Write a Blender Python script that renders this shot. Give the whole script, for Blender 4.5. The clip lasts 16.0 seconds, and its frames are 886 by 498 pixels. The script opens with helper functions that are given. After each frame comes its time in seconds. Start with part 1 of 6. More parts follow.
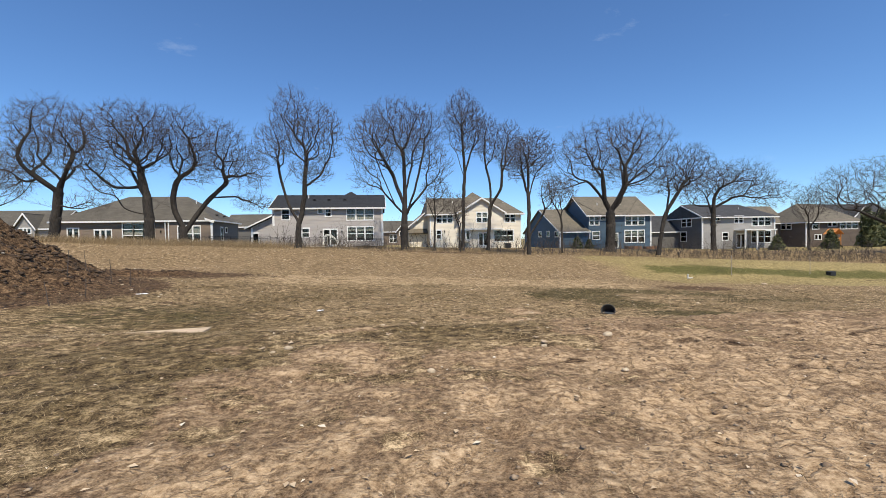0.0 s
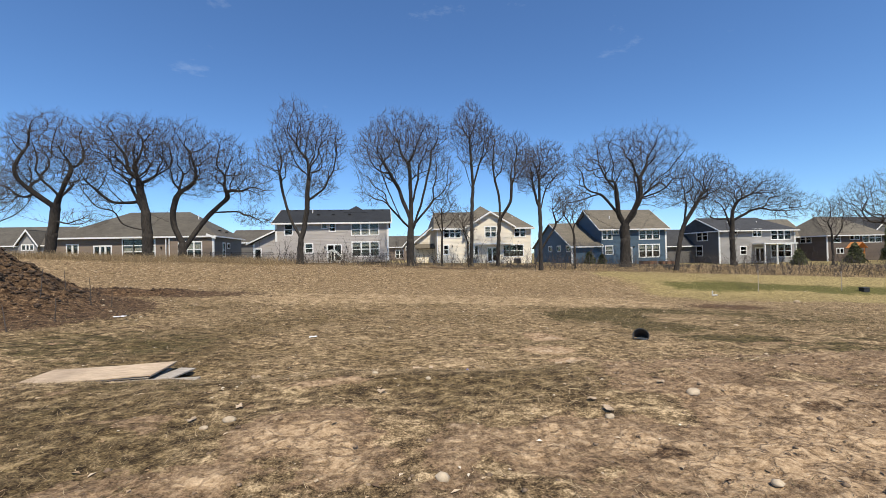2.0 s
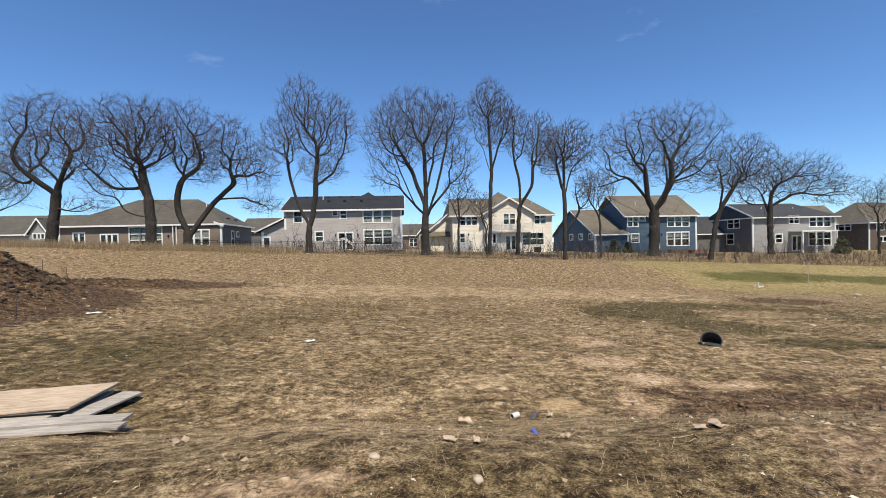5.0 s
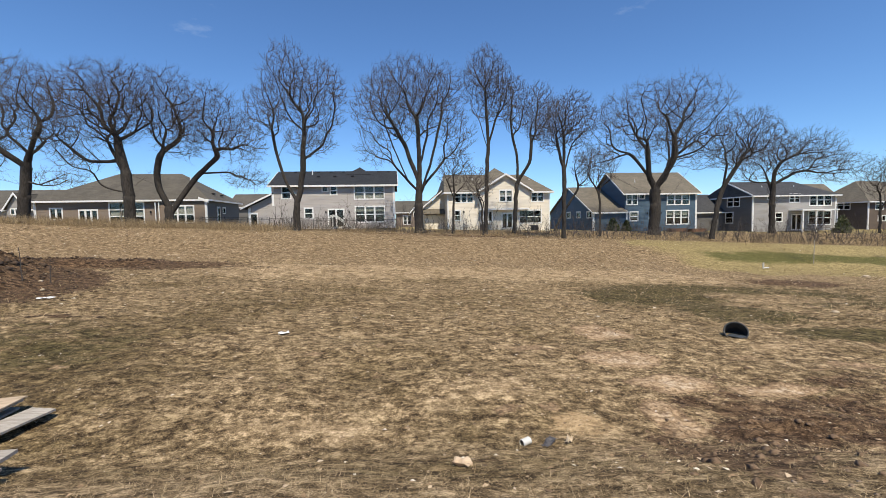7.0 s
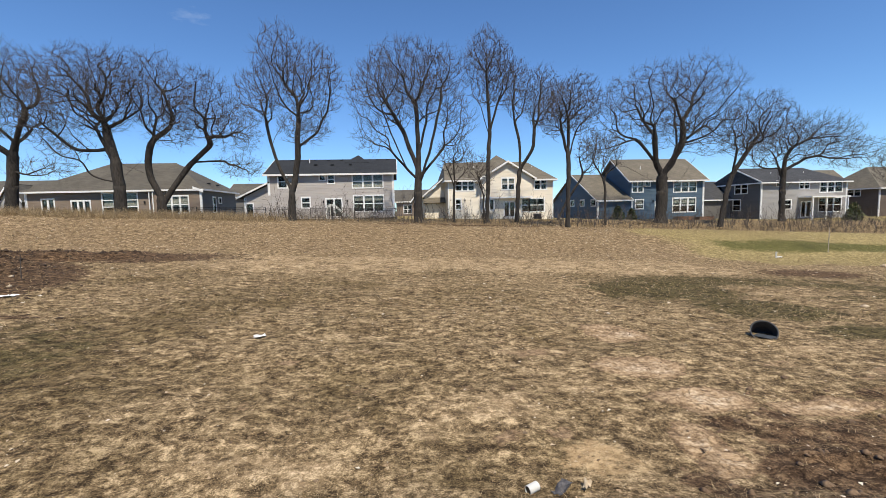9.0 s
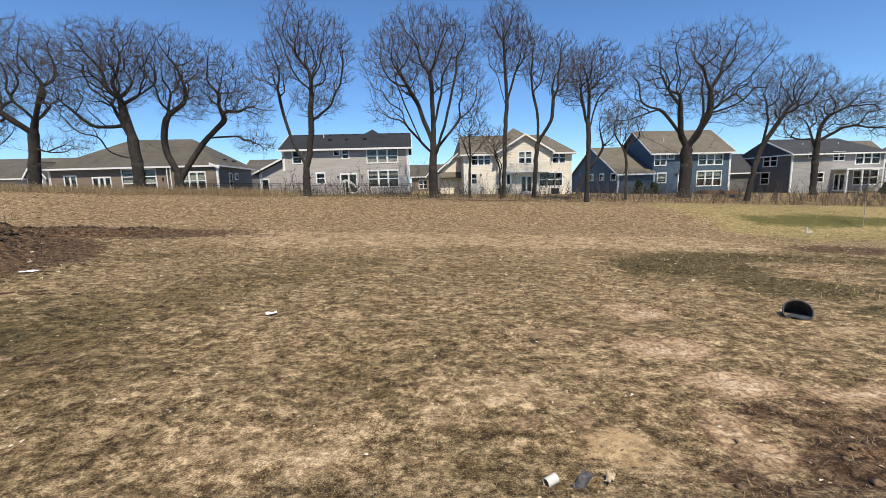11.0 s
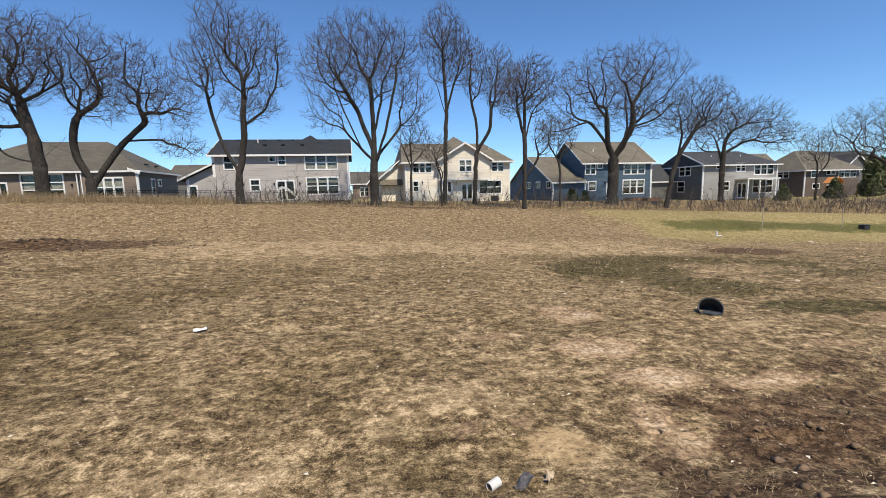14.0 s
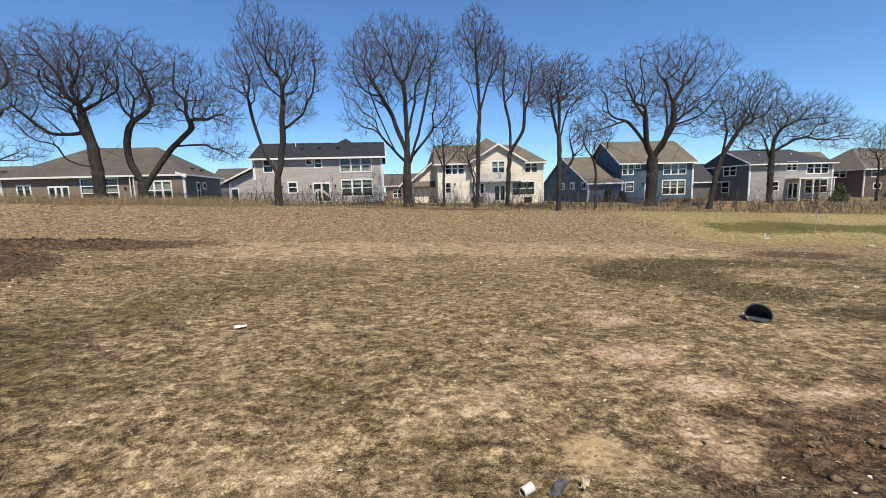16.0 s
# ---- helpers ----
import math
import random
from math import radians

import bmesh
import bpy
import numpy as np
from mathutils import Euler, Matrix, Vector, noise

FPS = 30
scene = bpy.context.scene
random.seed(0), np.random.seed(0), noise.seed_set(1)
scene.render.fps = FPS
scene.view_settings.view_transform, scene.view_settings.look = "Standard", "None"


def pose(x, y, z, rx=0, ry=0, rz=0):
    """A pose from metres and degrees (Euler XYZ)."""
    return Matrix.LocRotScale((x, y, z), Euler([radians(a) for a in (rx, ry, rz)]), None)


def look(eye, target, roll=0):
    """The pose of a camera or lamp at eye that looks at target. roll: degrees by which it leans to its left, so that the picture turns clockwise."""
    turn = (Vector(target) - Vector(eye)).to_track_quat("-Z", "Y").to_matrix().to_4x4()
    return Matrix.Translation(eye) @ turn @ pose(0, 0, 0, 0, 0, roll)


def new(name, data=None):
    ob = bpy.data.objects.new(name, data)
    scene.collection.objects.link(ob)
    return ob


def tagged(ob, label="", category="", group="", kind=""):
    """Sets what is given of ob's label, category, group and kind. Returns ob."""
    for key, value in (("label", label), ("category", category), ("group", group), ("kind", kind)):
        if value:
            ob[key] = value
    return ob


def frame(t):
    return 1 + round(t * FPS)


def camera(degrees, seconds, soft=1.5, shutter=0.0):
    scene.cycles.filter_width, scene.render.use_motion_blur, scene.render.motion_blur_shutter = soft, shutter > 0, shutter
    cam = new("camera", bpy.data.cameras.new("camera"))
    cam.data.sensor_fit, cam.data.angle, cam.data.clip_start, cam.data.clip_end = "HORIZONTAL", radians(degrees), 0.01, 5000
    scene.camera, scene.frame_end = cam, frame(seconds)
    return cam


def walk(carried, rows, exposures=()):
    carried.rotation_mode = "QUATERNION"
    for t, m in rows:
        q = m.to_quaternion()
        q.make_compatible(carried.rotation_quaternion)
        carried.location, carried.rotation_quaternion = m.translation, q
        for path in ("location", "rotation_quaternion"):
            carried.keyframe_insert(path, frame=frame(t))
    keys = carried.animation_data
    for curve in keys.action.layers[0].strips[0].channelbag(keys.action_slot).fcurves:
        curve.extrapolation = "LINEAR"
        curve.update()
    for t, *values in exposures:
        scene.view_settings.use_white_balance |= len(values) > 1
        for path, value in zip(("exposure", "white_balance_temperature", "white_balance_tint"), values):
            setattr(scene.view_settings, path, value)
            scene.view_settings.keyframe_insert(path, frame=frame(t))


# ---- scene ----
cam = camera(92.7, 16.0, soft=0.45)
PATH = [
    (0, (-0.554, 1.013, 2.979), (-0.252, 2.989, 2.935), -1.1),
    (0.5, (-0.525, 1.482, 3.004), (-0.212, 3.457, 2.98), -1.2),
    (1, (-0.511, 1.981, 2.999), (-0.199, 3.957, 2.999), -1.3),
    (1.5, (-0.437, 2.5, 3.012), (-0.14, 4.477, 3.033), -1.4),
    (2, (-0.328, 3.019, 3.014), (-0.057, 5.001, 3.042), -1.3),
    (2.5, (-0.306, 3.515, 2.999), (-0.064, 5.5, 3.022), -1.2),
    (3, (-0.274, 3.999, 2.984), (-0.057, 5.987, 2.989), -1.1),
    (3.5, (-0.25, 4.48, 2.995), (-0.052, 6.47, 2.984), -1.2),
    (3.7, (-0.284, 4.667, 2.985), (-0.083, 6.657, 2.972), -1.2),
    (5.8, (-0.272, 6.574, 2.947), (-0.066, 8.562, 2.898), -1.3),
    (6, (-0.235, 6.743, 2.971), (-0.023, 8.731, 2.903), -1.1),
    (6.5, (-0.152, 7.101, 2.963), (0.07, 9.086, 2.861), -1.1),
    (7, (-0.078, 7.468, 2.975), (0.151, 9.451, 2.845), -1.1),
    (7.5, (0.014, 7.802, 2.966), (0.247, 9.783, 2.822), -1.2),
    (8, (0.122, 8.134, 2.988), (0.359, 10.114, 2.836), -1.3),
    (8.5, (0.183, 8.391, 2.975), (0.417, 10.371, 2.816), -1.3),
    (9, (0.244, 8.632, 2.967), (0.461, 10.612, 2.786), -1.4),
    (11.3, (0.321, 9.015, 2.926), (0.457, 10.988, 2.627), -1.7),
    (11.5, (0.309, 8.99, 2.95), (0.457, 10.961, 2.65), -1.7),
    (12, (0.321, 9.002, 2.954), (0.513, 10.97, 2.651), -1.7),
    (12.5, (0.326, 9.012, 2.951), (0.573, 10.973, 2.651), -1.6),
    (13, (0.325, 9.013, 2.957), (0.634, 10.968, 2.664), -1.4),
    (13.5, (0.332, 9.01, 2.952), (0.699, 10.956, 2.673), -1.5),
    (14, (0.347, 9.004, 2.949), (0.753, 10.944, 2.681), -1.6),
    (14.5, (0.357, 9.003, 2.951), (0.764, 10.943, 2.688), -1.8),
    (15, (0.348, 9.005, 2.946), (0.718, 10.953, 2.686), -1.9),
    (15.5, (0.333, 9.016, 2.94), (0.645, 10.975, 2.683), -1.9),
    (16, (0.332, 9.017, 2.941), (0.59, 10.984, 2.685), -1.8),
]
walk(cam, [(t, look(e, g, r)) for t, e, g, r in PATH])

# ---- world and sun ----
SUN = Vector((0.10, -0.60, 1.0)).normalized()
world = bpy.data.worlds.new("sky")
scene.world = world
world.use_nodes = True
wn, wl = world.node_tree.nodes, world.node_tree.links
wn.clear()
sky = wn.new("ShaderNodeTexSky")
sky.sky_type = 'NISHITA'
sky.sun_disc = False
sky.sun_elevation = math.asin(SUN.z)
sky.sun_rotation = math.atan2(SUN.x, SUN.y)
sky.altitude = 900
sky.air_density, sky.dust_density, sky.ozone_density = 1.0, 0.1, 4.2
bg = wn.new("ShaderNodeBackground")
bg.inputs["Strength"].default_value = 0.134
wout = wn.new("ShaderNodeOutputWorld")
# thin high cloud, a few wisps
wtc = wn.new("ShaderNodeTexCoord")
wmap = wn.new("ShaderNodeMapping")
wmap.inputs["Scale"].default_value = (2.2, 2.2, 5.5)
wnoise = wn.new("ShaderNodeTexNoise")
wnoise.inputs["Scale"].default_value = 2.4
wnoise.inputs["Detail"].default_value = 7
wnoise.inputs["Roughness"].default_value = 0.62
wramp = wn.new("ShaderNodeValToRGB")
wramp.color_ramp.elements[0].position, wramp.color_ramp.elements[1].position = 0.635, 0.98
wramp.color_ramp.elements[0].color, wramp.color_ramp.elements[1].color = (0, 0, 0, 1), (0.42, 0.42, 0.42, 1)
wmix = wn.new("ShaderNodeMix")
wmix.data_type = 'RGBA'
wmix.inputs[7].default_value = (7.0, 7.6, 8.2, 1)
wl.new(wtc.outputs["Generated"], wmap.inputs[0])
wl.new(wmap.outputs[0], wnoise.inputs["Vector"])
wl.new(wnoise.outputs[0], wramp.inputs[0])
wl.new(wramp.outputs[0], wmix.inputs[0])
wtint = wn.new("ShaderNodeMix")
wtint.data_type, wtint.blend_type = 'RGBA', 'MULTIPLY'
wtint.inputs[0].default_value = 1.0
wtint.inputs[7].default_value = (0.755, 0.98, 1.185, 1)
wl.new(sky.outputs[0], wtint.inputs[6])
wl.new(wtint.outputs[2], wmix.inputs[6])
wl.new(wmix.outputs[2], bg.inputs[0])
wl.new(bg.outputs[0], wout.inputs[0])
sun_data = bpy.data.lights.new("sun", 'SUN')
sun_data.energy, sun_data.angle, sun_data.color = 5.45, radians(0.55), (1.0, 0.90, 0.725)
sun = new("sun", sun_data)
sun.matrix_world = look(SUN * 100, (0, 0, 0))


# ---- materials ----
def mat(name, build):
    m = bpy.data.materials.new(name)
    m.use_nodes = True
    nt = m.node_tree
    build(nt, nt.nodes["Principled BSDF"])
    return m


def node(nt, kind, **kw):
    n = nt.nodes.new(kind)
    for k, v in kw.items():
        n.inputs[k].default_value = v
    return n


def noise_tex(nt, scale, detail=4, rough=0.55, stretch=(1, 1, 1)):
    tc = nt.nodes.new("ShaderNodeTexCoord")
    mp = node(nt, "ShaderNodeMapping", Scale=stretch)
    n = node(nt, "ShaderNodeTexNoise", Scale=scale, Detail=detail, Roughness=rough)
    nt.links.new(tc.outputs["Object"], mp.inputs[0])
    nt.links.new(mp.outputs[0], n.inputs["Vector"])
    return n.outputs[0]


def ramp(nt, fac, stops):
    r = nt.nodes.new("ShaderNodeValToRGB")
    e = r.color_ramp.elements
    while len(e) < len(stops):
        e.new(0.5)
    for el, (p, c) in zip(e, stops):
        el.position = p
        el.color = (*c, 1)
    nt.links.new(fac, r.inputs[0])
    return r.outputs[0]


def mix(nt, fac, a, b, mode='MIX'):
    m = nt.nodes.new("ShaderNodeMix")
    m.data_type, m.blend_type = 'RGBA', mode
    for sock, v in ((m.inputs[0], fac), (m.inputs[6], a), (m.inputs[7], b)):
        if isinstance(v, (int, float)):
            sock.default_value = v
        elif isinstance(v, tuple):
            sock.default_value = (*v, 1)
        else:
            nt.links.new(v, sock)
    return m.outputs[2]


def bump(nt, p, height, strength=0.4, dist=0.02):
    b = node(nt, "ShaderNodeBump", Strength=strength, Distance=dist)
    nt.links.new(height, b.inputs["Height"])
    nt.links.new(b.outputs[0], p.inputs["Normal"])


def speckled(name, dark, light, scale, rough=0.85, bumps=0.3, dist=0.02, stretch=(1, 1, 1), big=0.12):
    """A surface with fine grain and broad stains."""
    def build(nt, p):
        fine = noise_tex(nt, scale, 6, 0.65, stretch)
        broad = noise_tex(nt, scale * 0.07, 3, 0.5)
        col = ramp(nt, fine, [(0.3, dark), (0.7, light)])
        col = mix(nt, big, col, ramp(nt, broad, [(0.35, (0.02, 0.02, 0.02)), (0.65, (0.9, 0.9, 0.9))]), 'OVERLAY')
        nt.links.new(col, p.inputs["Base Color"])
        p.inputs["Roughness"].default_value = rough
        bump(nt, p, fine, bumps, dist)
    return mat(name, build)


def siding(name, base, lap=0.19):
    """Horizontal lap boards: a saw-tooth relief up the wall."""
    def build(nt, p):
        g = nt.nodes.new("ShaderNodeNewGeometry")
        sep = nt.nodes.new("ShaderNodeSeparateXYZ")
        nt.links.new(g.outputs["Position"], sep.inputs[0])
        d = nt.nodes.new("ShaderNodeMath"); d.operation = 'DIVIDE'; d.inputs[1].default_value = lap
        f = nt.nodes.new("ShaderNodeMath"); f.operation = 'FRACT'
        nt.links.new(sep.outputs[2], d.inputs[0])
        nt.links.new(d.outputs[0], f.inputs[0])
        inv = nt.nodes.new("ShaderNodeMath"); inv.operation = 'SUBTRACT'; inv.inputs[0].default_value = 1.0
        nt.links.new(f.outputs[0], inv.inputs[1])
        stain = noise_tex(nt, 0.6, 4, 0.6, (0.4, 0.4, 2.0))
        lo, hi = tuple(c * 0.86 for c in base), tuple(min(1, c * 1.12) for c in base)
        nt.links.new(ramp(nt, stain, [(0.3, lo), (0.7, hi)]), p.inputs["Base Color"])
        p.inputs["Roughness"].default_value = 0.7
        bump(nt, p, inv.outputs[0], 0.8, 0.025)
    return mat(name, build)


def shingles(name, dark, light):
    def build(nt, p):
        tc = nt.nodes.new("ShaderNodeTexCoord")
        br = node(nt, "ShaderNodeTexBrick", Scale=1.0, Color1=(*dark, 1), Color2=(*light, 1), Mortar=(*tuple(c * 0.5 for c in dark), 1))
        br.inputs["Mortar Size"].default_value = 0.012
        br.inputs["Brick Width"].default_value = 0.5
        br.inputs["Row Height"].default_value = 0.16
        nt.links.new(tc.outputs["UV"], br.inputs["Vector"])
        broad = noise_tex(nt, 0.5, 5, 0.6)
        c = mix(nt, 0.5, br.outputs[0], ramp(nt, broad, [(0.3, dark), (0.7, light)]))
        nt.links.new(c, p.inputs["Base Color"])
        p.inputs["Roughness"].default_value = 0.92
        bump(nt, p, noise_tex(nt, 30, 4), 0.5, 0.02)
    return mat(name, build)


def plain(name, col, rough=0.5, metal=0.0, vary=0.08):
    def build(nt, p):
        n = noise_tex(nt, 7, 4)
        lo, hi = tuple(c * (1 - vary) for c in col), tuple(min(1, c * (1 + vary)) for c in col)
        nt.links.new(ramp(nt, n, [(0.3, lo), (0.7, hi)]), p.inputs["Base Color"])
        p.inputs["Roughness"].default_value, p.inputs["Metallic"].default_value = rough, metal
    return mat(name, build)


def glass_build(nt, p):
    t = nt.nodes.new("ShaderNodeBsdfTransparent")
    t.inputs[0].default_value = (0.62, 0.64, 0.63, 1)
    g = node(nt, "ShaderNodeBsdfGlossy", Roughness=0.02)
    fr = node(nt, "ShaderNodeFresnel", IOR=1.5)
    m = nt.nodes.new("ShaderNodeMixShader")
    nt.links.new(fr.outputs[0], m.inputs[0])
    nt.links.new(t.outputs[0], m.inputs[1])
    nt.links.new(g.outputs[0], m.inputs[2])
    nt.links.new(m.outputs[0], nt.nodes["Material Output"].inputs[0])


M_GLASS = mat("window glass", glass_build)
M_TRIM = plain("white painted trim", (0.78, 0.78, 0.77), 0.5, 0, 0.03)
M_BLIND = plain("pale blind", (0.80, 0.77, 0.71), 0.8)
M_ROOM_SHADE = plain("dim room shade", (0.10, 0.095, 0.09), 0.9)
M_DARK = plain("black metal", (0.015, 0.015, 0.017), 0.45, 0.3)
M_GREY_SIDING = siding("warm grey lap siding", (0.40, 0.37, 0.35))
M_CREAM = siding("cream lap siding", (0.75, 0.685, 0.575))
M_BLUE = siding("slate blue lap siding", (0.062, 0.105, 0.152))
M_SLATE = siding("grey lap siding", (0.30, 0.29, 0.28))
# own grey of far walls; also holds the shade of the slate house's sides
M_CHARCOAL = siding("dark grey siding, also shaded sides", (0.125, 0.12, 0.115))
M_BROWN = siding("brown lap siding", (0.20, 0.155, 0.12))
M_TANBROWN = siding("umber lap siding", (0.12, 0.092, 0.072))
M_ROOF_BLACK = shingles("black shingles", (0.010, 0.012, 0.016), (0.026, 0.029, 0.034))
M_ROOF_BROWN = shingles("weathered brown shingles", (0.065, 0.058, 0.047), (0.125, 0.112, 0.09))
M_ROOF_TAN = shingles("tan grey shingles", (0.10, 0.087, 0.066), (0.18, 0.157, 0.12))
M_ROOF_DARK = shingles("charcoal shingles", (0.03, 0.031, 0.034), (0.06, 0.062, 0.066))
M_BARK = speckled("grey brown bark", (0.010, 0.008, 0.006), (0.056, 0.046, 0.037), 9, 0.95, 0.8, 0.03, (1, 1, 0.25))
M_TWIG = speckled("dark twigs", (0.045, 0.036, 0.031), (0.115, 0.095, 0.082), 4, 0.9, 0.1)
M_GREYWOOD = speckled("grey weathered board", (0.27, 0.235, 0.195), (0.50, 0.45, 0.385), 16, 0.85, 0.3, 0.006, (0.2, 2, 1), 0.2)


def straw_build(nt, p):
    g = nt.nodes.new("ShaderNodeNewGeometry")
    col = ramp(nt, g.outputs["Random Per Island"], [(0.0, (0.07, 0.046, 0.02)), (0.4, (0.20, 0.138, 0.066)), (0.8, (0.37, 0.27, 0.145)), (1.0, (0.54, 0.42, 0.255))])
    nt.links.new(col, p.inputs["Base Color"])
    p.inputs["Roughness"].default_value = 0.75


M_STRAW = mat("dry straw", straw_build)


def green_build(nt, p):
    g = nt.nodes.new("ShaderNodeNewGeometry")
    col = ramp(nt, g.outputs["Random Per Island"], [(0.0, (0.048, 0.036, 0.014)), (0.5, (0.130, 0.100, 0.039)), (1.0, (0.28, 0.21, 0.095))])
    nt.links.new(col, p.inputs["Base Color"])
    p.inputs["Roughness"].default_value = 0.7


M_GREEN = mat("half-green grass", green_build)


def needle_build(nt, p):
    g = nt.nodes.new("ShaderNodeNewGeometry")
    col = ramp(nt, g.outputs["Random Per Island"], [(0.0, (0.03, 0.042, 0.015)), (0.6, (0.085, 0.10, 0.036)), (1.0, (0.18, 0.17, 0.065))])
    nt.links.new(col, p.inputs["Base Color"])
    p.inputs["Roughness"].default_value = 0.7


M_NEEDLE = mat("evergreen leaves", needle_build)


def leaf_build(nt, p):
    g = nt.nodes.new("ShaderNodeNewGeometry")
    col = ramp(nt, g.outputs["Random Per Island"], [(0.0, (0.11, 0.07, 0.04)), (0.4, (0.33, 0.22, 0.12)), (0.8, (0.55, 0.43, 0.29)), (1.0, (0.72, 0.66, 0.55))])
    nt.links.new(col, p.inputs["Base Color"])
    p.inputs["Roughness"].default_value = 0.8


M_LEAF = mat("dead leaves", leaf_build)


def clod_build(nt, p):
    g = nt.nodes.new("ShaderNodeNewGeometry")
    n = noise_tex(nt, 25, 5, 0.7)
    a = ramp(nt, g.outputs["Random Per Island"], [(0.0, (0.10, 0.065, 0.042)), (0.6, (0.22, 0.15, 0.095)), (1.0, (0.42, 0.33, 0.23))])
    c = mix(nt, 0.4, a, ramp(nt, n, [(0.3, (0.08, 0.05, 0.03)), (0.7, (0.4, 0.3, 0.2))]))
    nt.links.new(c, p.inputs["Base Color"])
    p.inputs["Roughness"].default_value = 0.95
    bump(nt, p, n, 0.6, 0.01)


M_CLOD = mat("clods and stones", clod_build)
M_SOILCLOD = speckled("dark soil clods", (0.018, 0.011, 0.007), (0.105, 0.068, 0.041), 9, 0.95, 0.6, 0.03)
M_MUDCLOD = speckled("brown mud clods", (0.06, 0.037, 0.021), (0.25, 0.165, 0.10), 9, 0.95, 0.6, 0.03)


def ground_build(nt, p):
    def channels(name):
        att = nt.nodes.new("ShaderNodeAttribute"); att.attribute_name = name
        sep = nt.nodes.new("ShaderNodeSeparateColor")
        nt.links.new(att.outputs["Color"], sep.inputs[0])
        return (*sep.outputs[:3], att.outputs["Alpha"])
    bare_c, lush_c, soil_c, lawn_c = channels("cover")
    bank_c, pale_c, moss_c, clay_c = channels("growth")
    grit = noise_tex(nt, 55, 3, 0.6)
    fine = noise_tex(nt, 13, 7, 0.72)
    tuft = noise_tex(nt, 4.2, 8, 0.74, (0.9, 1.1, 1))
    clump = noise_tex(nt, 1.6, 9, 0.70, (0.85, 1.15, 1))
    patch = noise_tex(nt, 0.55, 8, 0.66, (0.8, 1.2, 1))
    # packed dirt breaks into pale crusts with darker crumbs between
    tc = nt.nodes.new("ShaderNodeTexCoord")
    warp = node(nt, "ShaderNodeTexNoise", Scale=3.0, Detail=5, Roughness=0.65)
    nt.links.new(tc.outputs["Object"], warp.inputs["Vector"])
    shift = nt.nodes.new("ShaderNodeVectorMath"); shift.operation = 'MULTIPLY_ADD'
    shift.inputs[1].default_value = (0.55, 0.55, 0.55)
    nt.links.new(warp.outputs["Color"], shift.inputs[0])
    nt.links.new(tc.outputs["Object"], shift.inputs[2])
    cells = node(nt, "ShaderNodeTexVoronoi", Scale=4.5)
    cells.feature = 'DISTANCE_TO_EDGE'
    nt.links.new(shift.outputs[0], cells.inputs["Vector"])
    crust = nt.nodes.new("ShaderNodeMapRange")
    crust.inputs[1].default_value, crust.inputs[2].default_value = -0.05, 0.14
    nt.links.new(cells.outputs["Distance"], crust.inputs[0])
    loose = ramp(nt, fine, [(0.40, (0.048, 0.026, 0.013)), (0.50, (0.160, 0.096, 0.050)), (0.60, (0.37, 0.245, 0.135))])
    plate = ramp(nt, fine, [(0.38, (0.23, 0.142, 0.070)), (0.50, (0.47, 0.325, 0.185)), (0.62, (0.67, 0.49, 0.305))])
    lie = nt.nodes.new("ShaderNodeMath"); lie.operation = 'MULTIPLY'
    worn = nt.nodes.new("ShaderNodeMath"); worn.operation = 'MULTIPLY_ADD'
    worn.inputs[1].default_value = 0.34
    nt.links.new(bare_c, worn.inputs[0])
    nt.links.new(clump, worn.inputs[2])
    on = nt.nodes.new("ShaderNodeMapRange")
    on.inputs[1].default_value, on.inputs[2].default_value = 0.70, 0.80
    nt.links.new(worn.outputs[0], on.inputs[0])
    nt.links.new(on.outputs[0], lie.inputs[0])
    nt.links.new(crust.outputs[0], lie.inputs[1])
    dirt = mix(nt, lie.outputs[0], loose, plate)
    dirt = mix(nt, 0.25, dirt, ramp(nt, grit, [(0.38, (0.09, 0.06, 0.036)), (0.62, (0.52, 0.39, 0.26))]))
    blades_n = mix(nt, 0.45, fine, grit)
    blades_n = mix(nt, 0.45, blades_n, tuft)
    # the darkest stops of the straw and thatch ramps paint shaded gaps between blades
    straw = ramp(nt, blades_n, [(0.44, (0.040, 0.026, 0.013)), (0.51, (0.225, 0.157, 0.083)), (0.585, (0.68, 0.515, 0.31))])
    pale = ramp(nt, blades_n, [(0.40, (0.12, 0.080, 0.042)), (0.51, (0.37, 0.265, 0.150)), (0.59, (0.76, 0.59, 0.38))])
    thatch = ramp(nt, blades_n, [(0.44, (0.022, 0.013, 0.006)), (0.51, (0.120, 0.084, 0.039)), (0.59, (0.37, 0.270, 0.140))])
    moss = ramp(nt, blades_n, [(0.44, (0.018, 0.013, 0.006)), (0.51, (0.072, 0.057, 0.022)), (0.59, (0.21, 0.165, 0.075))])
    leafy = ramp(nt, blades_n, [(0.42, (0.045, 0.029, 0.015)), (0.50, (0.20, 0.138, 0.076)), (0.56, (0.40, 0.295, 0.172)), (0.61, (0.68, 0.56, 0.40))])
    soil = ramp(nt, blades_n, [(0.44, (0.020, 0.011, 0.006)), (0.51, (0.090, 0.055, 0.030)), (0.59, (0.27, 0.175, 0.10))])
    clay = ramp(nt, blades_n, [(0.40, (0.22, 0.14, 0.068)), (0.59, (0.58, 0.42, 0.235))])
    green = ramp(nt, fine, [(0.36, (0.036, 0.034, 0.009)), (0.50, (0.085, 0.082, 0.024)), (0.64, (0.19, 0.17, 0.06))])
    olive = ramp(nt, blades_n, [(0.43, (0.10, 0.080, 0.030)), (0.50, (0.25, 0.195, 0.085)), (0.58, (0.46, 0.365, 0.18))])

